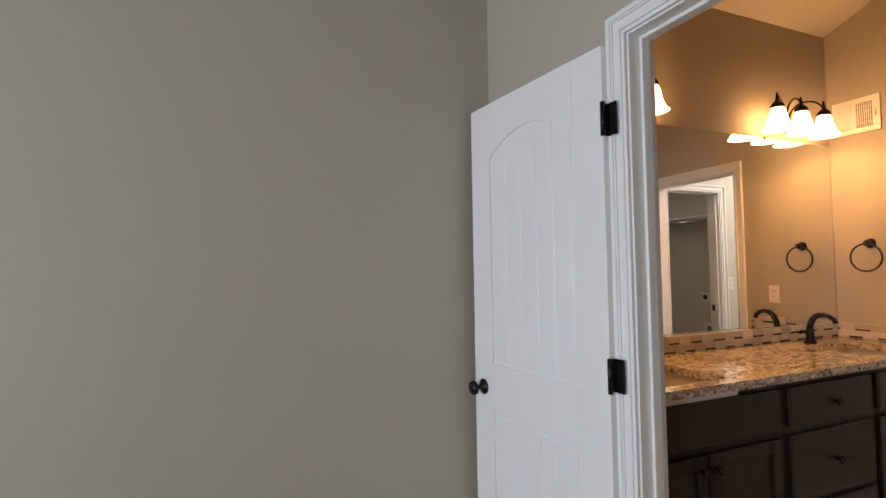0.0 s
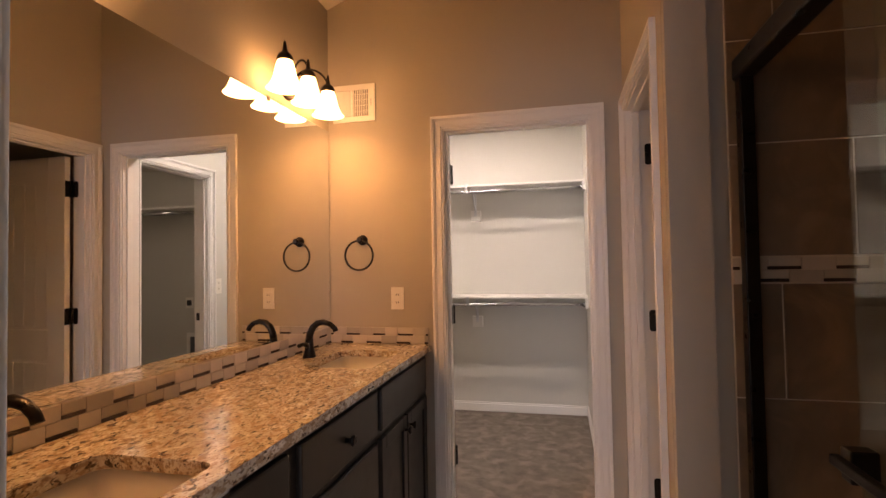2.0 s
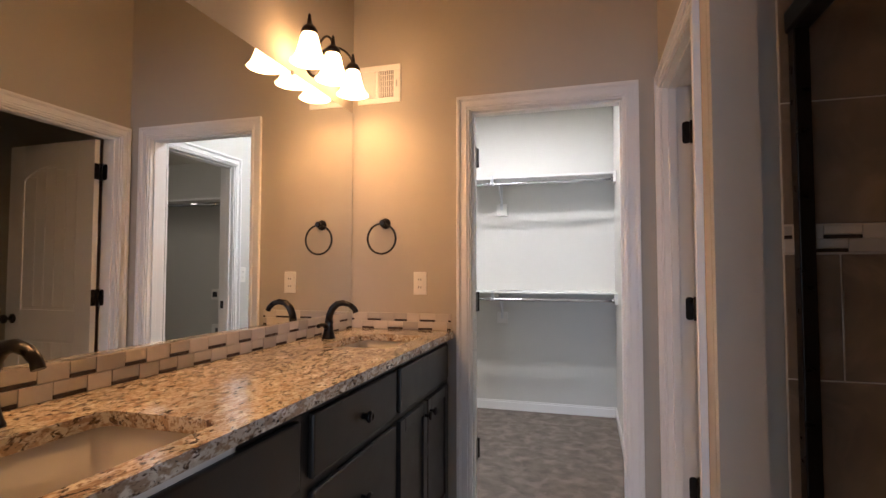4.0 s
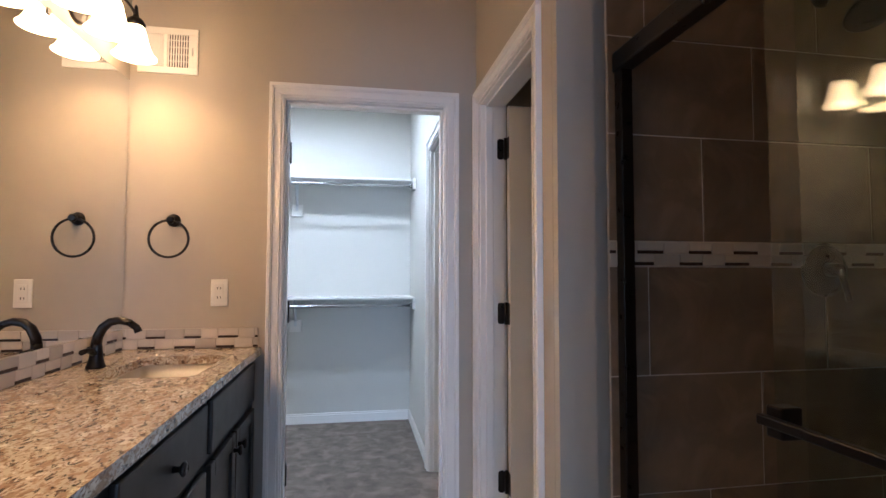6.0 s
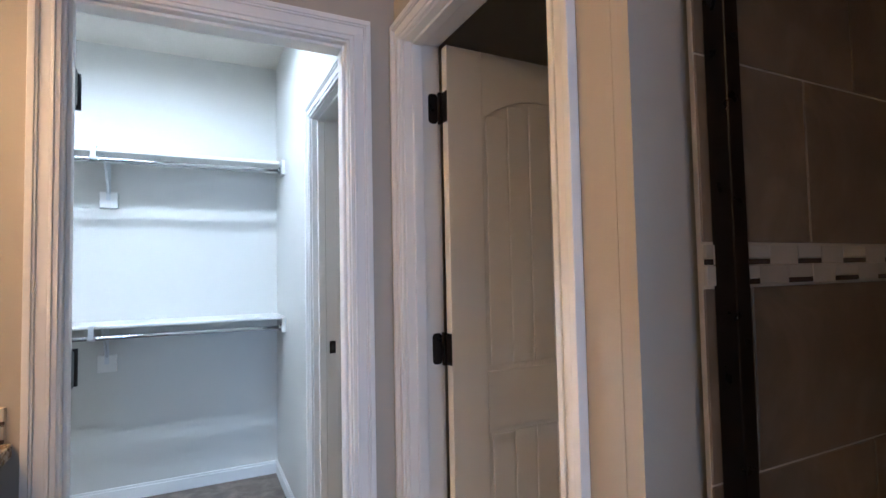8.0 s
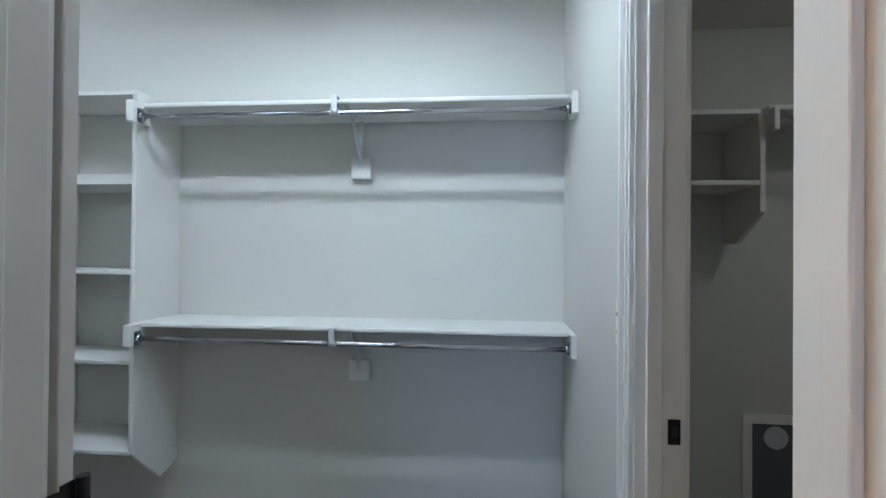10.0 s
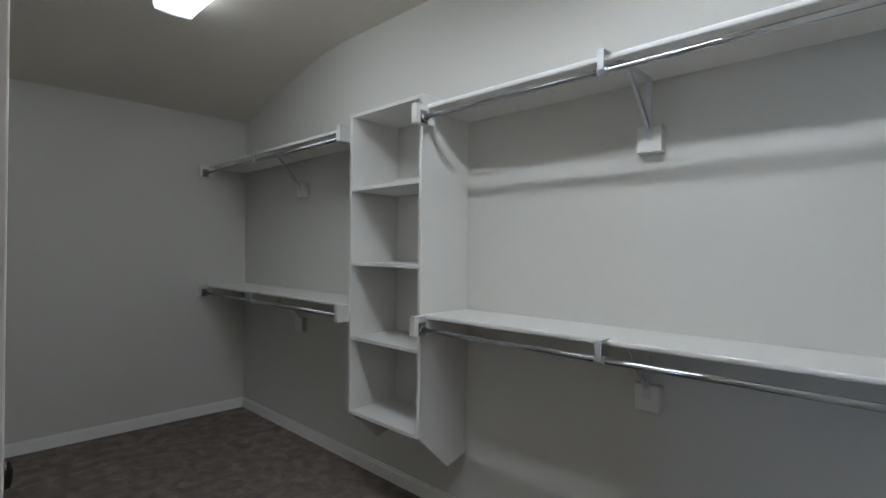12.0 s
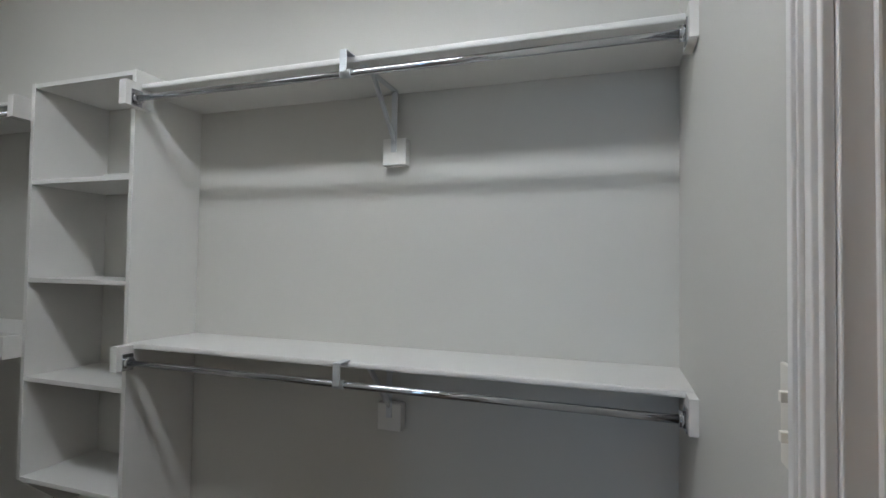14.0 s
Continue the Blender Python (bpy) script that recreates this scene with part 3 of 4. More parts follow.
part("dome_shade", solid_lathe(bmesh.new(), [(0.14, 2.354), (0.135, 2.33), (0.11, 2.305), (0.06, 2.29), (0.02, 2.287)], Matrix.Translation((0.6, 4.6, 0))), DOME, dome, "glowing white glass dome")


# ---- switches, outlets, vents ----
def plate(name, ax, u, face, sgn, z, w, h, label, category):
    """A wall plate centred at u on a wall face."""
    base = (u, face, z) if ax == "x" else (face, u, z)
    p = thing(name, base, label, category)
    def b(u0, u1, d0, d1, z0, z1, bev=0.001):
        v0, v1 = sorted((face + sgn * d0, face + sgn * d1))
        return ubox(bmesh.new(), ax, u + u0, u + u1, v0, v1, z + z0, z + z1, bev)
    part("plate", b(-w / 2, w / 2, 0.0005, 0.006, -h / 2, h / 2, 0.002), PLASTIC, p)
    return p, b


p, b = plate("light_switch", "y", 4.558, CL_E, -1, 1.195, 0.07, 0.117, "white double toggle switch on the closet wall", "switch")
for dz in (-0.022, 0.022):
    part("toggle", b(-0.005, 0.005, 0.006, 0.016, dz - 0.003, dz + 0.009), PLASTIC, p)
p, b = plate("outlet", "x", -1.550, CW0, -1, 1.163, 0.07, 0.117, "ivory duplex outlet above the counter", "outlet")
part("outlet_body", b(-0.018, 0.018, 0.006, 0.008, -0.036, 0.036, 0.001), PLASTIC, p)
for dz in (-0.02, 0.02):
    for du in (-0.006, 0.006):
        part("slot", b(du - 0.0015, du + 0.0015, 0.0081, 0.009, dz - 0.005, dz + 0.005, 0), DARK, p)

vx0, vx1, vz0, vz1 = -1.905, -1.66, 2.118, 2.322
vent = thing("wall_vent", ((vx0 + vx1) / 2, CW0, vz0), "white two-way louvred supply register", "vent")
part("backing", B(vx0 + 0.025, vx1 - 0.025, CW0 - 0.003, CW0 - 0.0005, vz0 + 0.025, vz1 - 0.025), DARK, vent)
for a, b_, c, d in ((vx0, vx1, vz0, vz0 + 0.03), (vx0, vx1, vz1 - 0.03, vz1), (vx0, vx0 + 0.028, vz0 + 0.03, vz1 - 0.03), (vx1 - 0.04, vx1, vz0 + 0.03, vz1 - 0.03), (-1.80, -1.786, vz0 + 0.03, vz1 - 0.03)):
    part("frame", B(a, b_, CW0 - 0.008, CW0 - 0.0005, c, d, bevel=0.002), VENTW, vent)
for i in range(8):
    x = -1.782 + i * 0.0105
    bm = B(-0.0028, 0.0028, -0.009, 0.0, vz0 + 0.032, vz1 - 0.032)
    bmesh.ops.rotate(bm, verts=bm.verts, matrix=Matrix.Rotation(radians(18), 3, "Z"))
    bmesh.ops.translate(bm, verts=bm.verts, vec=(x, CW0 - 0.003, 0))
    part("slat", bm, VENTW, vent)
for i in range(9):
    x = -1.872 + i * 0.0088
    bm = B(-0.001, 0.001, -0.011, 0.0, vz0 + 0.032, vz1 - 0.032)
    bmesh.ops.rotate(bm, verts=bm.verts, matrix=Matrix.Rotation(radians(-52), 3, "Z"))
    bmesh.ops.translate(bm, verts=bm.verts, vec=(x, CW0 - 0.003, 0))
    part("slat", bm, VENTW, vent)
for i in range(4):
    z = vz0 + 0.055 + i * 0.031
    part("fin", B(-1.785, -1.70, CW0 - 0.0042, CW0 - 0.0032, z, z + 0.004), VENTW, vent)
part("lever", B(-1.684, -1.680, CW0 - 0.016, CW0 - 0.008, 2.20, 2.235, bevel=0.001), STEEL, vent)

# ---- towel ring ----
ring = thing("towel_ring", (-1.742, CW0, 1.47), "dark bronze towel ring on a round post", "towel ring")
post = bmesh.new()
solid_lathe(post, [(0.028, 0.0005), (0.028, 0.006), (0.022, 0.012), (0.012, 0.018), (0.011, 0.035), (0.016, 0.04), (0.017, 0.048), (0.010, 0.054)], Matrix.Translation((-1.742, CW0, 1.475)) @ Matrix.Rotation(radians(90), 4, "X"))
part("post", post, BRONZE, ring)
part("ring", tube(bmesh.new(), arc((-1.747, CW0 - 0.045, 1.393), 0.078, 90, 450, (1, 0, 0), (0, 0, 1), 40), 0.0052, 10, caps=False), BRONZE, ring)

# ---- vanity ----
CT, CTH = 0.925, 0.032
VF, V0, V1 = -1.372, DOORWALL1 + 0.004, CW0 - 0.003
S1, S2 = (-1.735, -1.43, 1.57, 1.998), (-1.765, -1.46, 2.965, 3.385)


def slab_with_holes(x0, x1, y0, y1, z0, z1, holes):
    """Counter slab with rectangular rounded cut-outs, made from strips around them."""
    bm = bmesh.new()
    ys = [y0]
    for h in holes:
        ys += [h[2], h[3]]
    ys.append(y1)
    for i in range(len(ys) - 1):
        if i % 2 == 0:
            box(bm, x0, x1, ys[i], ys[i + 1], z0, z1)
        else:
            h = holes[i // 2]
            box(bm, x0, h[0], ys[i], ys[i + 1], z0, z1)
            box(bm, h[1], x1, ys[i], ys[i + 1], z0, z1)
            r = 0.035
            for cx, cy, sx, sy in ((h[0], h[2], 1, 1), (h[1], h[2], -1, 1), (h[0], h[3], 1, -1), (h[1], h[3], -1, -1)):
                pts = [(cx, cy)] + [(cx + sx * r * (1 - math.cos(a)), cy + sy * r * (1 - math.sin(a))) for a in (radians(90 * k / 6) for k in range(7))]
                prism(bm, pts, "z", z0, z1)
    return bm


single("countertop", slab_with_holes(BATH_W + 0.001, VF, V0, V1, CT - CTH, CT, (S1, S2)), GRANITE, "speckled tan and brown polished granite vanity countertop", "countertop")


def sink(name, h):
    s = thing(name, ((h[0] + h[1]) / 2, (h[2] + h[3]) / 2, 0.72), "white ceramic rectangular undermount sink", "sink", "vanity sinks")
    bm = bmesh.new()
    top = CT - CTH - 0.001
    def ringv(inset, z, r):
        x0, x1, y0, y1 = h[0] - 0.012 + inset, h[1] + 0.012 - inset, h[2] - 0.012 + inset, h[3] + 0.012 - inset
        out = []
        for cx, cy, a0 in ((x1 - r, y1 - r, 0), (x0 + r, y1 - r, 90), (x0 + r, y0 + r, 180), (x1 - r, y0 + r, 270)):
            out += [bm.verts.new((cx + r * math.cos(radians(a0 + 15 * k)), cy + r * math.sin(radians(a0 + 15 * k)), z)) for k in range(7)]
        return out
    rings = [ringv(-0.02, top, 0.05), ringv(-0.02, top - 0.012, 0.05), ringv(-0.012, top - 0.14, 0.05), ringv(0.05, top - 0.165, 0.05),
             ringv(0.055, top - 0.148, 0.045), ringv(0.028, top - 0.138, 0.04), ringv(0.008, top - 0.1, 0.035), ringv(0.0, top, 0.032)]
    for a, b in zip(rings, rings[1:] + rings[:1]):
        if a is rings[3]:
            continue
        for k in range(28):
            f = bm.faces.new((a[k], a[(k + 1) % 28], b[(k + 1) % 28], b[k]))
            f.smooth = True
    bm.faces.new(rings[4])
    bm.faces.new(rings[3])
    part("bowl", bm, CERAMIC, s)
    part("drain", solid_lathe(bmesh.new(), [(0.022, 0), (0.022, 0.003), (0.016, 0.005)], Matrix.Translation(((h[0] + h[1]) / 2, (h[2] + h[3]) / 2, top - 0.147))), BRONZE, s, "dark bronze drain")
    return s


sink("sink", S1)
sink("sink", S2)


def faucet(y, x=-1.838):
    f = thing("faucet", (x, y, CT), "dark oil-rubbed bronze arched faucet with side lever", "faucet", "vanity faucets")
    bm = bmesh.new()
    solid_lathe(bm, [(0.031, 0.0005), (0.031, 0.004), (0.027, 0.012), (0.021, 0.035), (0.018, 0.07), (0.0165, 0.085)], Matrix.Translation((x, y, CT)))
    part("body", bm, BRONZE, f)
    pts = [(x, y, CT + 0.08), (x + 0.004, y, CT + 0.105), (x + 0.018, y, CT + 0.135), (x + 0.042, y, CT + 0.155), (x + 0.072, y, CT + 0.160), (x + 0.102, y, CT + 0.152), (x + 0.125, y, CT + 0.134), (x + 0.132, y, CT + 0.118)]
    part("spout", tube(bmesh.new(), pts, [0.017, 0.0165, 0.016, 0.015, 0.0135, 0.0125, 0.012, 0.0125], 14), BRONZE, f)
    pts = [(x, y - 0.012, CT + 0.05), (x - 0.002, y - 0.035, CT + 0.062), (x - 0.004, y - 0.06, CT + 0.066), (x - 0.005, y - 0.085, CT + 0.063)]
    part("lever", tube(bmesh.new(), pts, [0.012, 0.0105, 0.008, 0.009], 12), BRONZE, f)
    return f


faucet(3.175)
faucet(1.835)


def cabinet(name, y0, y1, layout, label):
    """A vanity base with raised fronts; layout lists (kind, y0, y1, z0, z1, knob)."""
    c = thing(name, (-1.66, (y0 + y1) / 2, 0.0), label, "vanity cabinet", "vanity cabinets")
    xf = -1.405
    zt = CT - CTH - 0.001
    part("face_frame", B(xf - 0.02, xf, y0, y1, 0.095, zt), ESPRESSO, c)
    for a, b in ((y0, y0 + 0.018), (y1 - 0.018, y1)):
        part("side_panel", B(BATH_W + 0.002, xf - 0.0202, a, b, 0.095, zt), ESPRESSO, c)
    part("bottom_panel", B(BATH_W + 0.002, xf - 0.0202, y0 + 0.0182, y1 - 0.0182, 0.095, 0.113), ESPRESSO, c)
    part("toe_kick", B(BATH_W + 0.002, xf - 0.07, y0 + 0.001, y1 - 0.001, 0.0, 0.0948), ESPRESSO, c)
    for kind, a, b, z0, z1, knobs in layout:
        bm = bmesh.new()
        if kind == "door":
            w = 0.05
            box(bm, xf, xf + 0.019, a, a + w, z0, z1, 0.003)
            box(bm, xf, xf + 0.019, b - w, b, z0, z1, 0.003)
            box(bm, xf, xf + 0.019, a + w, b - w, z0, z0 + w, 0.003)
            box(bm, xf, xf + 0.019, a + w, b - w, z1 - w, z1, 0.003)
            p = part("door", bm, ESPRESSO, c)
            part("door_panel", B(xf, xf + 0.009, a + w, b - w, z0 + w, z1 - w), ESPRESSO, p)
        else:
            box(bm, xf, xf + 0.019, a, b, z0, z1, 0.006)
            p = part("drawer_front" if knobs else "false_front", bm, ESPRESSO, c)
        for ky, kz in knobs:
            k = solid_lathe(bmesh.new(), [(0.009, 0), (0.007, 0.012), (0.010, 0.016), (0.0175, 0.021), (0.0185, 0.026), (0.012, 0.031)], Matrix.Translation((xf + 0.019, ky, kz)) @ Matrix.Rotation(radians(90), 4, "Y"), 18)
            part("knob", k, BRONZE, p, "dark bronze round knob")
    return c


TOPZ = (0.705, 0.868)
DZ = 0.675
cabinet("vanity_cabinet", V0, 2.245, [("false", 1.41, 2.215, *TOPZ, ()), ("door", 1.41, 1.805, 0.12, DZ, ((1.775, 0.62),)), ("door", 1.82, 2.215, 0.12, DZ, ((1.85, 0.62),))], "dark espresso sink base cabinet with two doors")
cabinet("vanity_cabinet", 2.2455, 2.865, [("drawer", 2.275, 2.845, *TOPZ, ((2.56, 0.785),)), ("drawer", 2.275, 2.845, 0.41, DZ, ((2.56, 0.545),)), ("drawer", 2.275, 2.845, 0.12, 0.385, ((2.56, 0.255),))], "dark espresso drawer base cabinet with three drawers")
cabinet("vanity_cabinet", 2.8655, V1, [("false", 2.89, 3.545, *TOPZ, ()), ("door", 2.89, 3.21, 0.12, DZ, ((3.18, 0.62),)), ("door", 3.222, 3.545, 0.12, DZ, ((3.252, 0.62),))], "dark espresso sink base cabinet with two doors and false front")

# ---- mirror ----
mir = thing("mirror", (BATH_W, 2.45, 0.99), "large frameless wall mirror above the vanity", "mirror")
part("mirror_glass", B(BATH_W + 0.0005, BATH_W + 0.006, DOORWALL1 + 0.02, 3.586, 1.012, 2.074, bevel=0.001), MIRROR, mir)
for y in (1.9, 3.0):
    part("clip", B(BATH_W + 0.0065, BATH_W + 0.010, y - 0.01, y + 0.01, 2.062, 2.082, bevel=0.001), BRONZE, mir)


# ---- vanity lights ----
def vanity_light(y):
    v = thing("vanity_light", (BATH_W, y, 2.148), "three-arm bronze vanity light with lit frosted bell shades", "wall lamp", "vanity lights")
    bm = bmesh.new()
    m = Matrix.Translation((BATH_W + 0.0005, y, 2.178)) @ Matrix.Rotation(radians(90), 4, "Y")
    solid_lathe(bm, [(0.062, 0), (0.062, 0.008), (0.052, 0.018), (0.028, 0.024), (0.014, 0.03)], m)
    part("backplate", bm, BRONZE, v)
    xs = BATH_W + 0.110
    for k, dy in enumerate((-0.203, 0.0, 0.203)):
        yy = y + dy
        a = Vector((BATH_W + 0.025, y + dy * 0.12, 2.183))
        pts = []
        for i in range(15):
            s = i / 14
            ang = math.pi * s
            pts.append((a.x + (xs - a.x) * (0.5 - 0.5 * math.cos(ang)), a.y + (yy - a.y) * (0.5 - 0.5 * math.cos(ang)), a.z + 0.085 * math.sin(ang) + 0.055 * s))
        part("arm", tube(bmesh.new(), pts, 0.0055, 10), BRONZE, v)
        part("holder", solid_lathe(bmesh.new(), [(0.034, 2.210), (0.035, 2.223), (0.026, 2.240), (0.012, 2.250), (0.009, 2.268), (0.006, 2.290), (0.003, 2.298)], Matrix.Translation((xs, yy, 0))), BRONZE, v, "bronze shade holder with finial")
        bm = bmesh.new()
        prof = [(0.030, 2.212), (0.037, 2.195), (0.042, 2.172), (0.047, 2.150), (0.055, 2.125), (0.067, 2.102), (0.078, 2.092)]
        lathe(bm, prof + [(0.075, 2.091)] + [(r - 0.004, z) for r, z in reversed(prof[:-1])], Matrix.Translation((xs, yy, 0)), 28)
        part("shade", bm, SHADE, v, "lit frosted glass bell shade")
        lamp = bpy.data.lights.new("vanity_bulb", "POINT")
        lamp.energy, lamp.color, lamp.shadow_soft_size = VANITY_WATTS, VANITY_COLOR, 0.03
        new("vanity_bulb", lamp).location = (xs, yy, 2.135)
    return v


vanity_light(3.165)
vanity_light(1.85)

# ---- shower ----
door = thing("shower_enclosure", (SH_X, 1.95, 0.0), "sliding glass shower door with dark bronze frame", "shower door")
part("wall_post", B(SH_X - 0.018, SH_X + 0.018, SH_N - 0.052, SH_N - 0.012, 0.11, 1.90, bevel=0.003), BRONZE, door)
part("wall_post", B(SH_X - 0.018, SH_X + 0.018, DOORWALL1 + 0.012, DOORWALL1 + 0.05, 0.11, 1.90, bevel=0.003), BRONZE, door)
part("header", B(SH_X - 0.026, SH_X + 0.026, DOORWALL1 + 0.012, SH_N - 0.012, 1.845, 1.905, bevel=0.006), BRONZE, door)
part("track", B(SH_X - 0.026, SH_X + 0.026, DOORWALL1 + 0.051, SH_N - 0.053, 0.11, 0.14, bevel=0.004), BRONZE, door)
for x, y0, y1 in ((SH_X - 0.012, 1.43, 2.072), (SH_X + 0.012, 1.428, 2.03)):
    g = part("glass_panel", B(x - 0.003, x + 0.003, y0, y1, 0.142, 1.86), GLASS, door, "clear glass sliding panel")
    g.visible_shadow = False
tb = part("towel_bar", B(SH_X - 0.072, SH_X - 0.056, 1.46, 2.055, 0.985, 1.003, bevel=0.003), BRONZE, door, "dark bronze towel bar")
for y in (1.485, 2.03):
    part("bar_post", B(SH_X - 0.058, SH_X - 0.0155, y - 0.017, y + 0.017, 0.965, 1.02, bevel=0.003), BRONZE, tb)

single("shower_curb", B(SH_X - 0.055, SH_X + 0.06, DOORWALL1 + 0.001, SH_N - 0.012, 0.0, 0.108, bevel=0.006), STONE, "stone shower curb below the glass door", "curb")

head = thing("shower_fixture", (0.515, SH_N - 0.01, 2.05), "dark bronze shower head on a curved arm", "shower fixture")
fy = SH_N - 0.011
part("flange", solid_lathe(bmesh.new(), [(0.034, 0), (0.034, 0.006), (0.022, 0.014), (0.012, 0.018)], Matrix.Translation((0.515, fy, 2.147)) @ Matrix.Rotation(radians(90), 4, "X")), BRONZE, head)
part("arm", tube(bmesh.new(), [(0.515, fy - 0.012, 2.147), (0.515, fy - 0.05, 2.152), (0.515, fy - 0.095, 2.14), (0.515, fy - 0.13, 2.11), (0.515, fy - 0.145, 2.07)], 0.0105, 12), BRONZE, head)
m = Matrix.Translation((0.515, fy - 0.147, 2.065)) @ Matrix.Rotation(radians(155), 4, "X")
part("spray_face", solid_lathe(bmesh.new(), [(0.012, -0.005), (0.016, 0.012), (0.03, 0.026), (0.07, 0.042), (0.076, 0.054), (0.07, 0.06)], m), BRONZE, head)
valve = thing("shower_valve", (0.497, SH_N - 0.01, 1.262), "dark bronze shower valve with lever handle", "shower valve")
part("escutcheon", solid_lathe(bmesh.new(), [(0.085, 0), (0.085, 0.004), (0.06, 0.012), (0.03, 0.016)], Matrix.Translation((0.497, fy, 1.262)) @ Matrix.Rotation(radians(90), 4, "X"), 32), BRONZE, valve)
part("handle", solid_lathe(bmesh.new(), [(0.022, 0.012), (0.02, 0.05), (0.016, 0.058)], Matrix.Translation((0.497, fy, 1.262)) @ Matrix.Rotation(radians(90), 4, "X")), BRONZE, valve)
part("lever", tube(bmesh.new(), [(0.497, fy - 0.05, 1.262), (0.502, fy - 0.058, 1.232), (0.507, fy - 0.066, 1.192), (0.509, fy - 0.07, 1.167)], [0.011, 0.009, 0.008, 0.009], 10), BRONZE, valve)

# ---- laundry, seen through the side doorway ----
LS = 5.295
lx = CL_E + 0.115
single("laundry_shelf", B(lx + 0.001, 0.20, LS, CL_N - 0.002, 1.92, 1.939, bevel=0.003), SHELFW, "white painted laundry shelf board", "shelf", "laundry shelves")
single("laundry_shelf", B(lx + 0.001, 0.20, LS, CL_N - 0.002, 1.643, 1.662, bevel=0.003), SHELFW, "white painted laundry shelf board", "shelf", "laundry shelves")
bm = bmesh.new()
prism(bm, [(LS, 1.54), (LS, 1.84), (LS + 0.02, 1.938), (CL_N - 0.002, 1.938), (CL_N - 0.002, 1.42), (LS + 0.2, 1.42)], "x", 0.2005, 0.2195)
single("shelf_divider", bm, SHELFW, "white painted angled panel at the shelf end", "shelf panel")
single("laundry_shelf", B(0.2255, 1.598, LS - 0.01, CL_N - 0.002, 1.93, 1.949, bevel=0.003), SHELFW, "white painted laundry shelf above a rod", "shelf", "laundry shelves")
single("shelf_cleat", B(0.22, 0.2395, LS - 0.06, CL_N - 0.003, 1.845, 1.929, bevel=0.002), SHELFW, "white painted cleat holding a shelf end", "cleat", "shelf cleats")
single("laundry_rod", tube(bmesh.new(), [(0.24, LS - 0.02, 1.885), (1.59, LS - 0.02, 1.885)], 0.0155, 14), CHROME, "chrome hanging rod below the laundry shelf", "closet rod")
vb = thing("dryer_vent_box", (0.46, CL_N, 0.2), "white framed recessed dryer vent box", "vent box")
for a, b_, c, d in ((0.28, 0.66, 0.63, 0.67), (0.28, 0.66, 0.10, 0.14), (0.28, 0.32, 0.14, 0.63), (0.62, 0.66, 0.14, 0.63)):
    part("frame", B(a, b_, CL_N - 0.012, CL_N - 0.0005, c, d, bevel=0.002), VENTW, vb)
part("recess", B(0.32, 0.62, CL_N - 0.004, CL_N - 0.0005, 0.14, 0.63), GREYP, vb, "dark grey metal recess")
part("duct", tube(bmesh.new(), [(0.42, CL_N - 0.011, 0.57), (0.42, CL_N - 0.004, 0.57)], 0.05, 20), STEEL, vb)
p, b = plate("dryer_outlet", "x", 0.63, CL_N, -1, 0.98, 0.09, 0.11, "dark dryer power outlet on the laundry wall", "outlet")
part("socket", b(-0.028, 0.028, 0.006, 0.011, -0.028, 0.028, 0.002), DARK, p)


# ---- pieces: mosaic, shower tiles, floor tiles ----
def piece(name, me, parent, loc):
    ob = new(name, me)
    ob.parent = parent
    ob.location = Vector(loc) - BASES[parent]
    return ob


MESHES = {}


def tile_mesh(key, dx, dy, dz, mat, bevel=0.0012):
    k = (key, round(dx, 4), round(dy, 4), round(dz, 4))
    if k not in MESHES:
        bm = bmesh.new()
        box(bm, -dx / 2, dx / 2, -dy / 2, dy / 2, -dz / 2, dz / 2)
        bmesh.ops.bevel(bm, geom=list(bm.edges), offset=bevel, segments=1, affect="EDGES")
        MESHES[k] = mesh_of(key, bm, mat)
    return MESHES[k]


rng = random.Random(7)


def mosaic(name, ax, u0, u1, face, sgn, z0, z1, label):
    """Two rows of stone pieces with thin dark glass strips let in."""
    base = (u0, face, z0) if ax == "x" else (face, u0, z0)
    t = thing(name, base, label, "backsplash", kind="structure")
    v0, v1 = sorted((face + sgn * 0.0005, face + sgn * 0.005))
    part("grout_bed", ubox(bmesh.new(), ax, u0, u1, v0, v1, z0, z1), GROUT, t)
    rows = 2
    rh = (z1 - z0) / rows
    g = 0.0016
    v = face + sgn * 0.0065
    def put(kind, a, b, za, zb, mat):
        w, h = b - a - g, zb - za - g
        d = (w, 0.007, h) if ax == "x" else (0.007, w, h)
        me = tile_mesh(kind, *d, mat, 0.0008)
        c = ((a + b) / 2, v, (za + zb) / 2) if ax == "x" else (v, (a + b) / 2, (za + zb) / 2)
        piece(kind, me, t, c)
    for r in range(rows):
        u = u0 - (0.0, 0.045)[r] - 0.02
        k = r
        za, zb = z0 + r * rh, z0 + (r + 1) * rh
        while u < u1 - 0.003:
            w = rng.choice((0.068, 0.076, 0.084))
            k += 1
            a, b = max(u, u0), min(u + w, u1)
            if b - a > 0.012:
                if k % 2 == 0:
                    put("stone_tile", a, b, za + 0.011, zb, STONE)
                    put("glass_strip", a, b, za, za + 0.011, STRIP)
                else:
                    put("stone_tile", a, b, za, zb, STONE)
            u += w
    return t


mosaic("backsplash_long", "y", V0, V1 - 0.011, BATH_W, 1, CT + 0.001, 1.010, "stone and dark glass mosaic backsplash below the mirror")
mosaic("backsplash_short", "x", BATH_W + 0.001, -1.385, CW0, -1, CT + 0.001, 1.010, "stone and dark glass mosaic backsplash beside the sink")


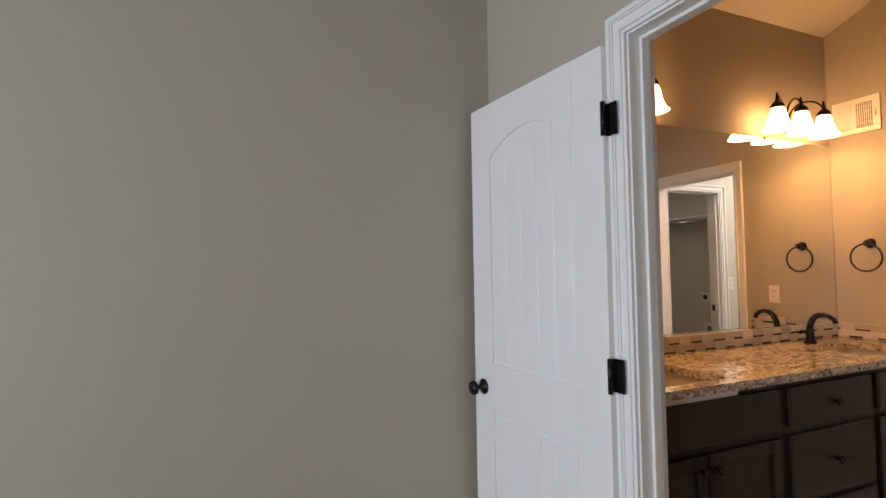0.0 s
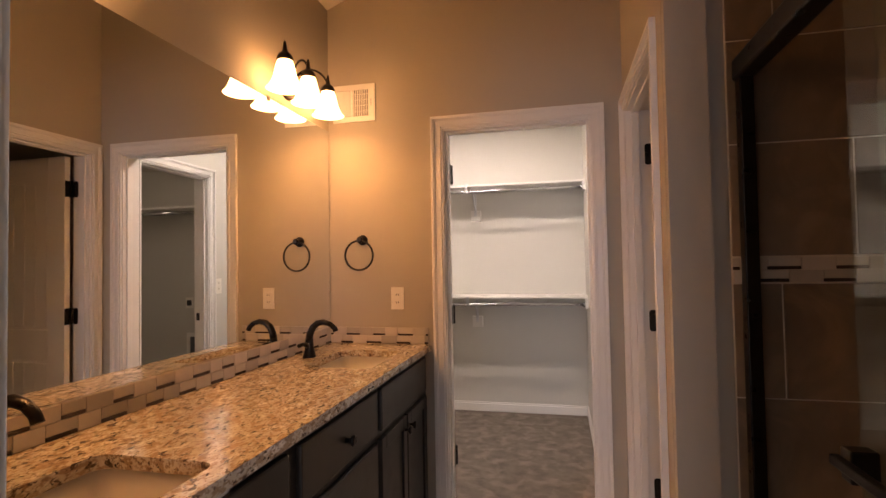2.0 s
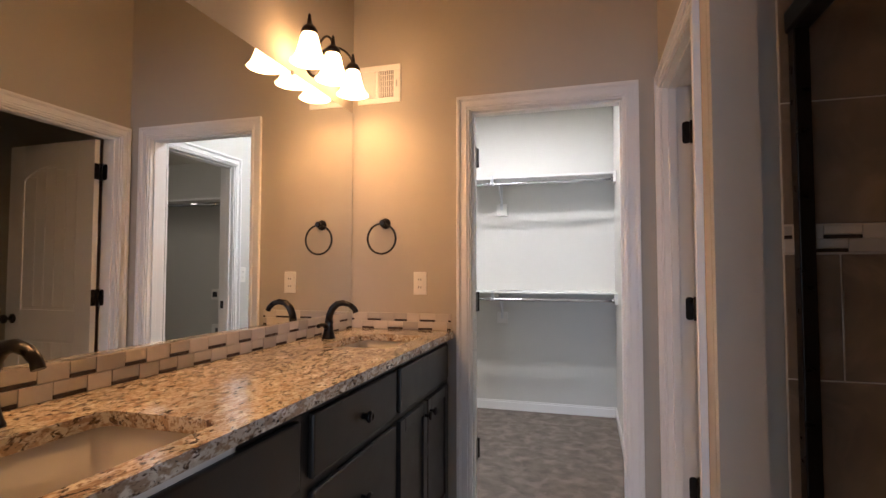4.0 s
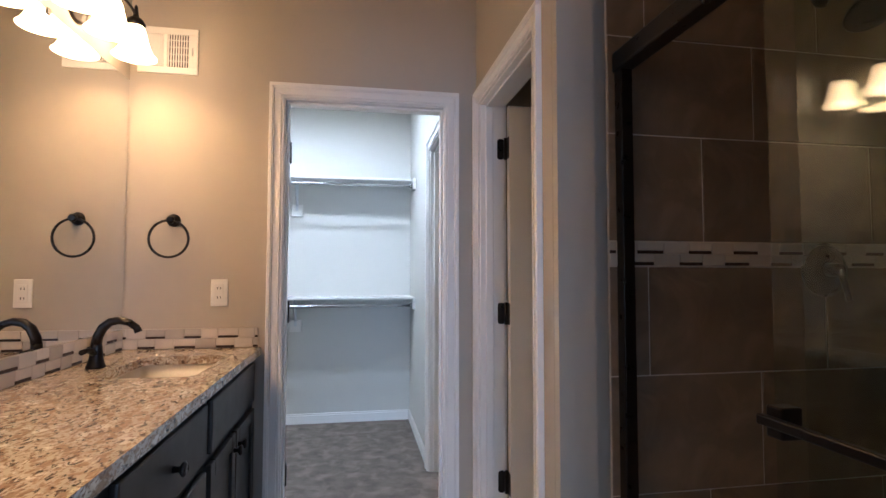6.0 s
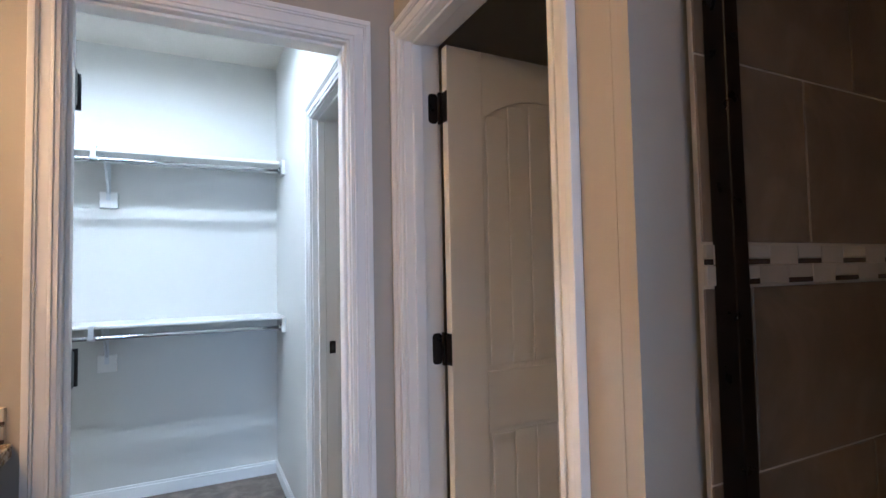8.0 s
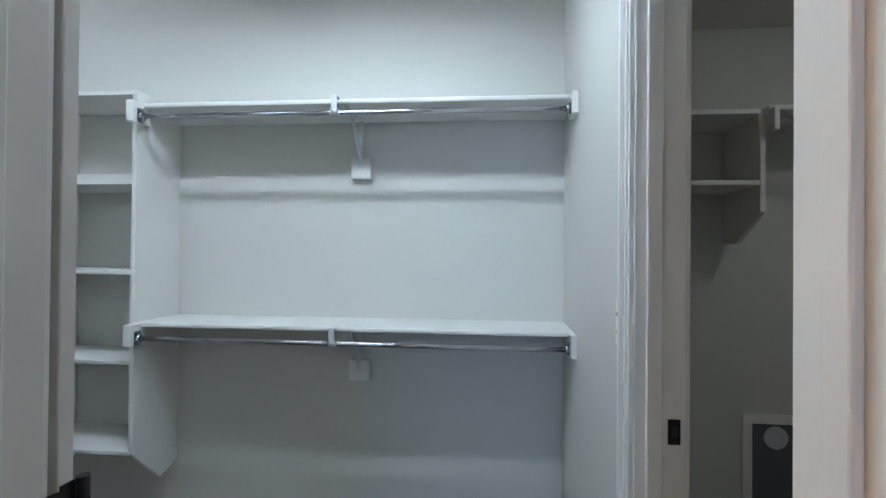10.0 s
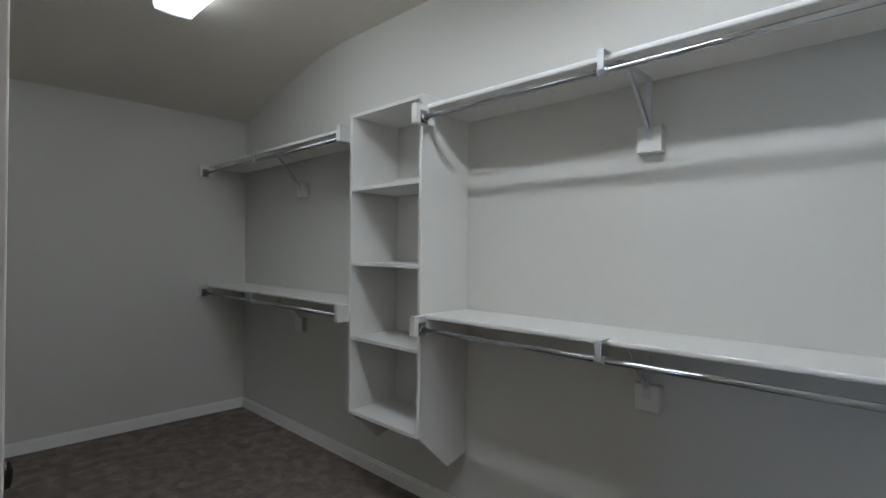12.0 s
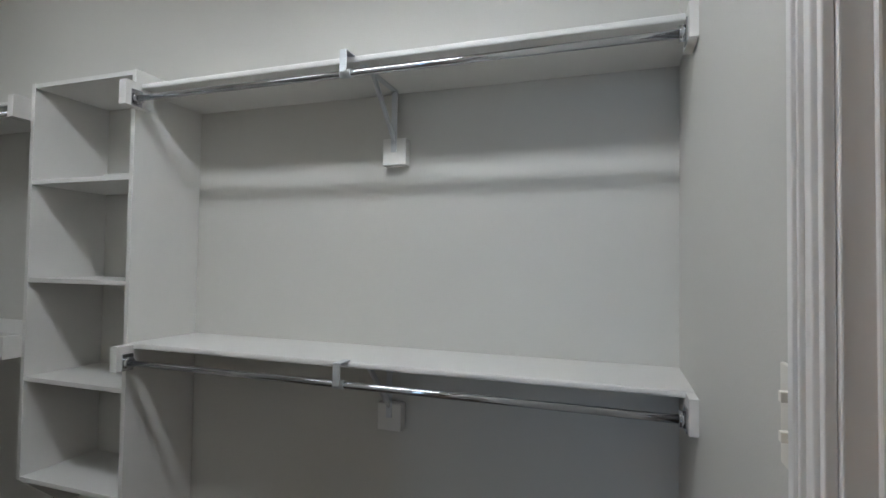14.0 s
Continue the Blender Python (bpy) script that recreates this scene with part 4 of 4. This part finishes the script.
def tiled(name, ax, u0, u1, face, sgn, rows, offsets, label, length=0.61):
    base = (u0, face, 0) if ax == "x" else (face, u0, 0)
    t = thing(name, base, label, "tiled wall", kind="structure")
    v0, v1 = sorted((face, face + sgn * 0.008))
    part("grout_bed", ubox(bmesh.new(), ax, u0, u1, v0, v1, 0.0, rows[-1][1]), GROUT, t)
    g = 0.004
    for (za, zb), off in zip(rows, offsets):
        u = off
        while u > u0:
            u -= length
        while u < u1 - 0.01:
            a, b = max(u, u0), min(u + length, u1)
            if b - a > 0.02:
                w, h = round(b - a - g, 4), zb - za - g
                d = (w, 0.008, h) if ax == "x" else (0.008, w, h)
                v = face + sgn * 0.007
                c = ((a + b) / 2, v, (za + zb) / 2) if ax == "x" else (v, (a + b) / 2, (za + zb) / 2)
                piece("tile", tile_mesh("tile", *d, TILE, 0.0015), t, c)
            u += length
    return t


ROWS = [(0.0, 0.27), (0.27, 0.61), (0.61, 0.95), (0.95, 1.27), (1.345, 1.665), (1.665, 1.963), (1.963, 2.275), (2.275, 2.585), (2.585, 2.89)]
OFF = [0.5, 0.08, 0.262, 0.50, 0.075, 0.258, 0.50, 0.08, 0.262]
tiled("shower_wall_end", "x", -0.235, SH_E, SH_N, -1, ROWS, OFF, "brown slate-look tiles on the shower end wall")
tiled("shower_wall_back", "y", DOORWALL1 + 0.012, SH_N - 0.013, SH_E + 0.012, -1, ROWS, [o + 1.5 for o in OFF], "brown slate-look tiles on the long shower wall")
tiled("shower_wall_near", "x", -0.235, SH_E, DOORWALL1, 1, ROWS, OFF, "brown slate-look tiles on the near shower wall")
mosaic("accent_band_end", "x", -0.235, SH_E - 0.001, SH_N - 0.007, -1, 1.273, 1.342, "mosaic accent band across the shower tiles")
mosaic("accent_band_back", "y", DOORWALL1 + 0.02, SH_N - 0.02, SH_E + 0.005, -1, 1.273, 1.342, "mosaic accent band across the shower tiles")

ft = thing("floor_tiles", (-1.4, 1.3, 0.0), "tan stone-look bathroom floor tiles", "floor", kind="structure")
for i in range(8):
    for j in range(6):
        x, y = -1.3 + 0.33 * i, 1.44 + 0.33 * j + 0.0
        if x < TW0 - 0.16 or (y > 2.9 and x > TW1):
            piece("tile", tile_mesh("floor_tile", 0.326, 0.326, 0.012, FLOOR, 0.0015), ft, (x, y, -0.006))
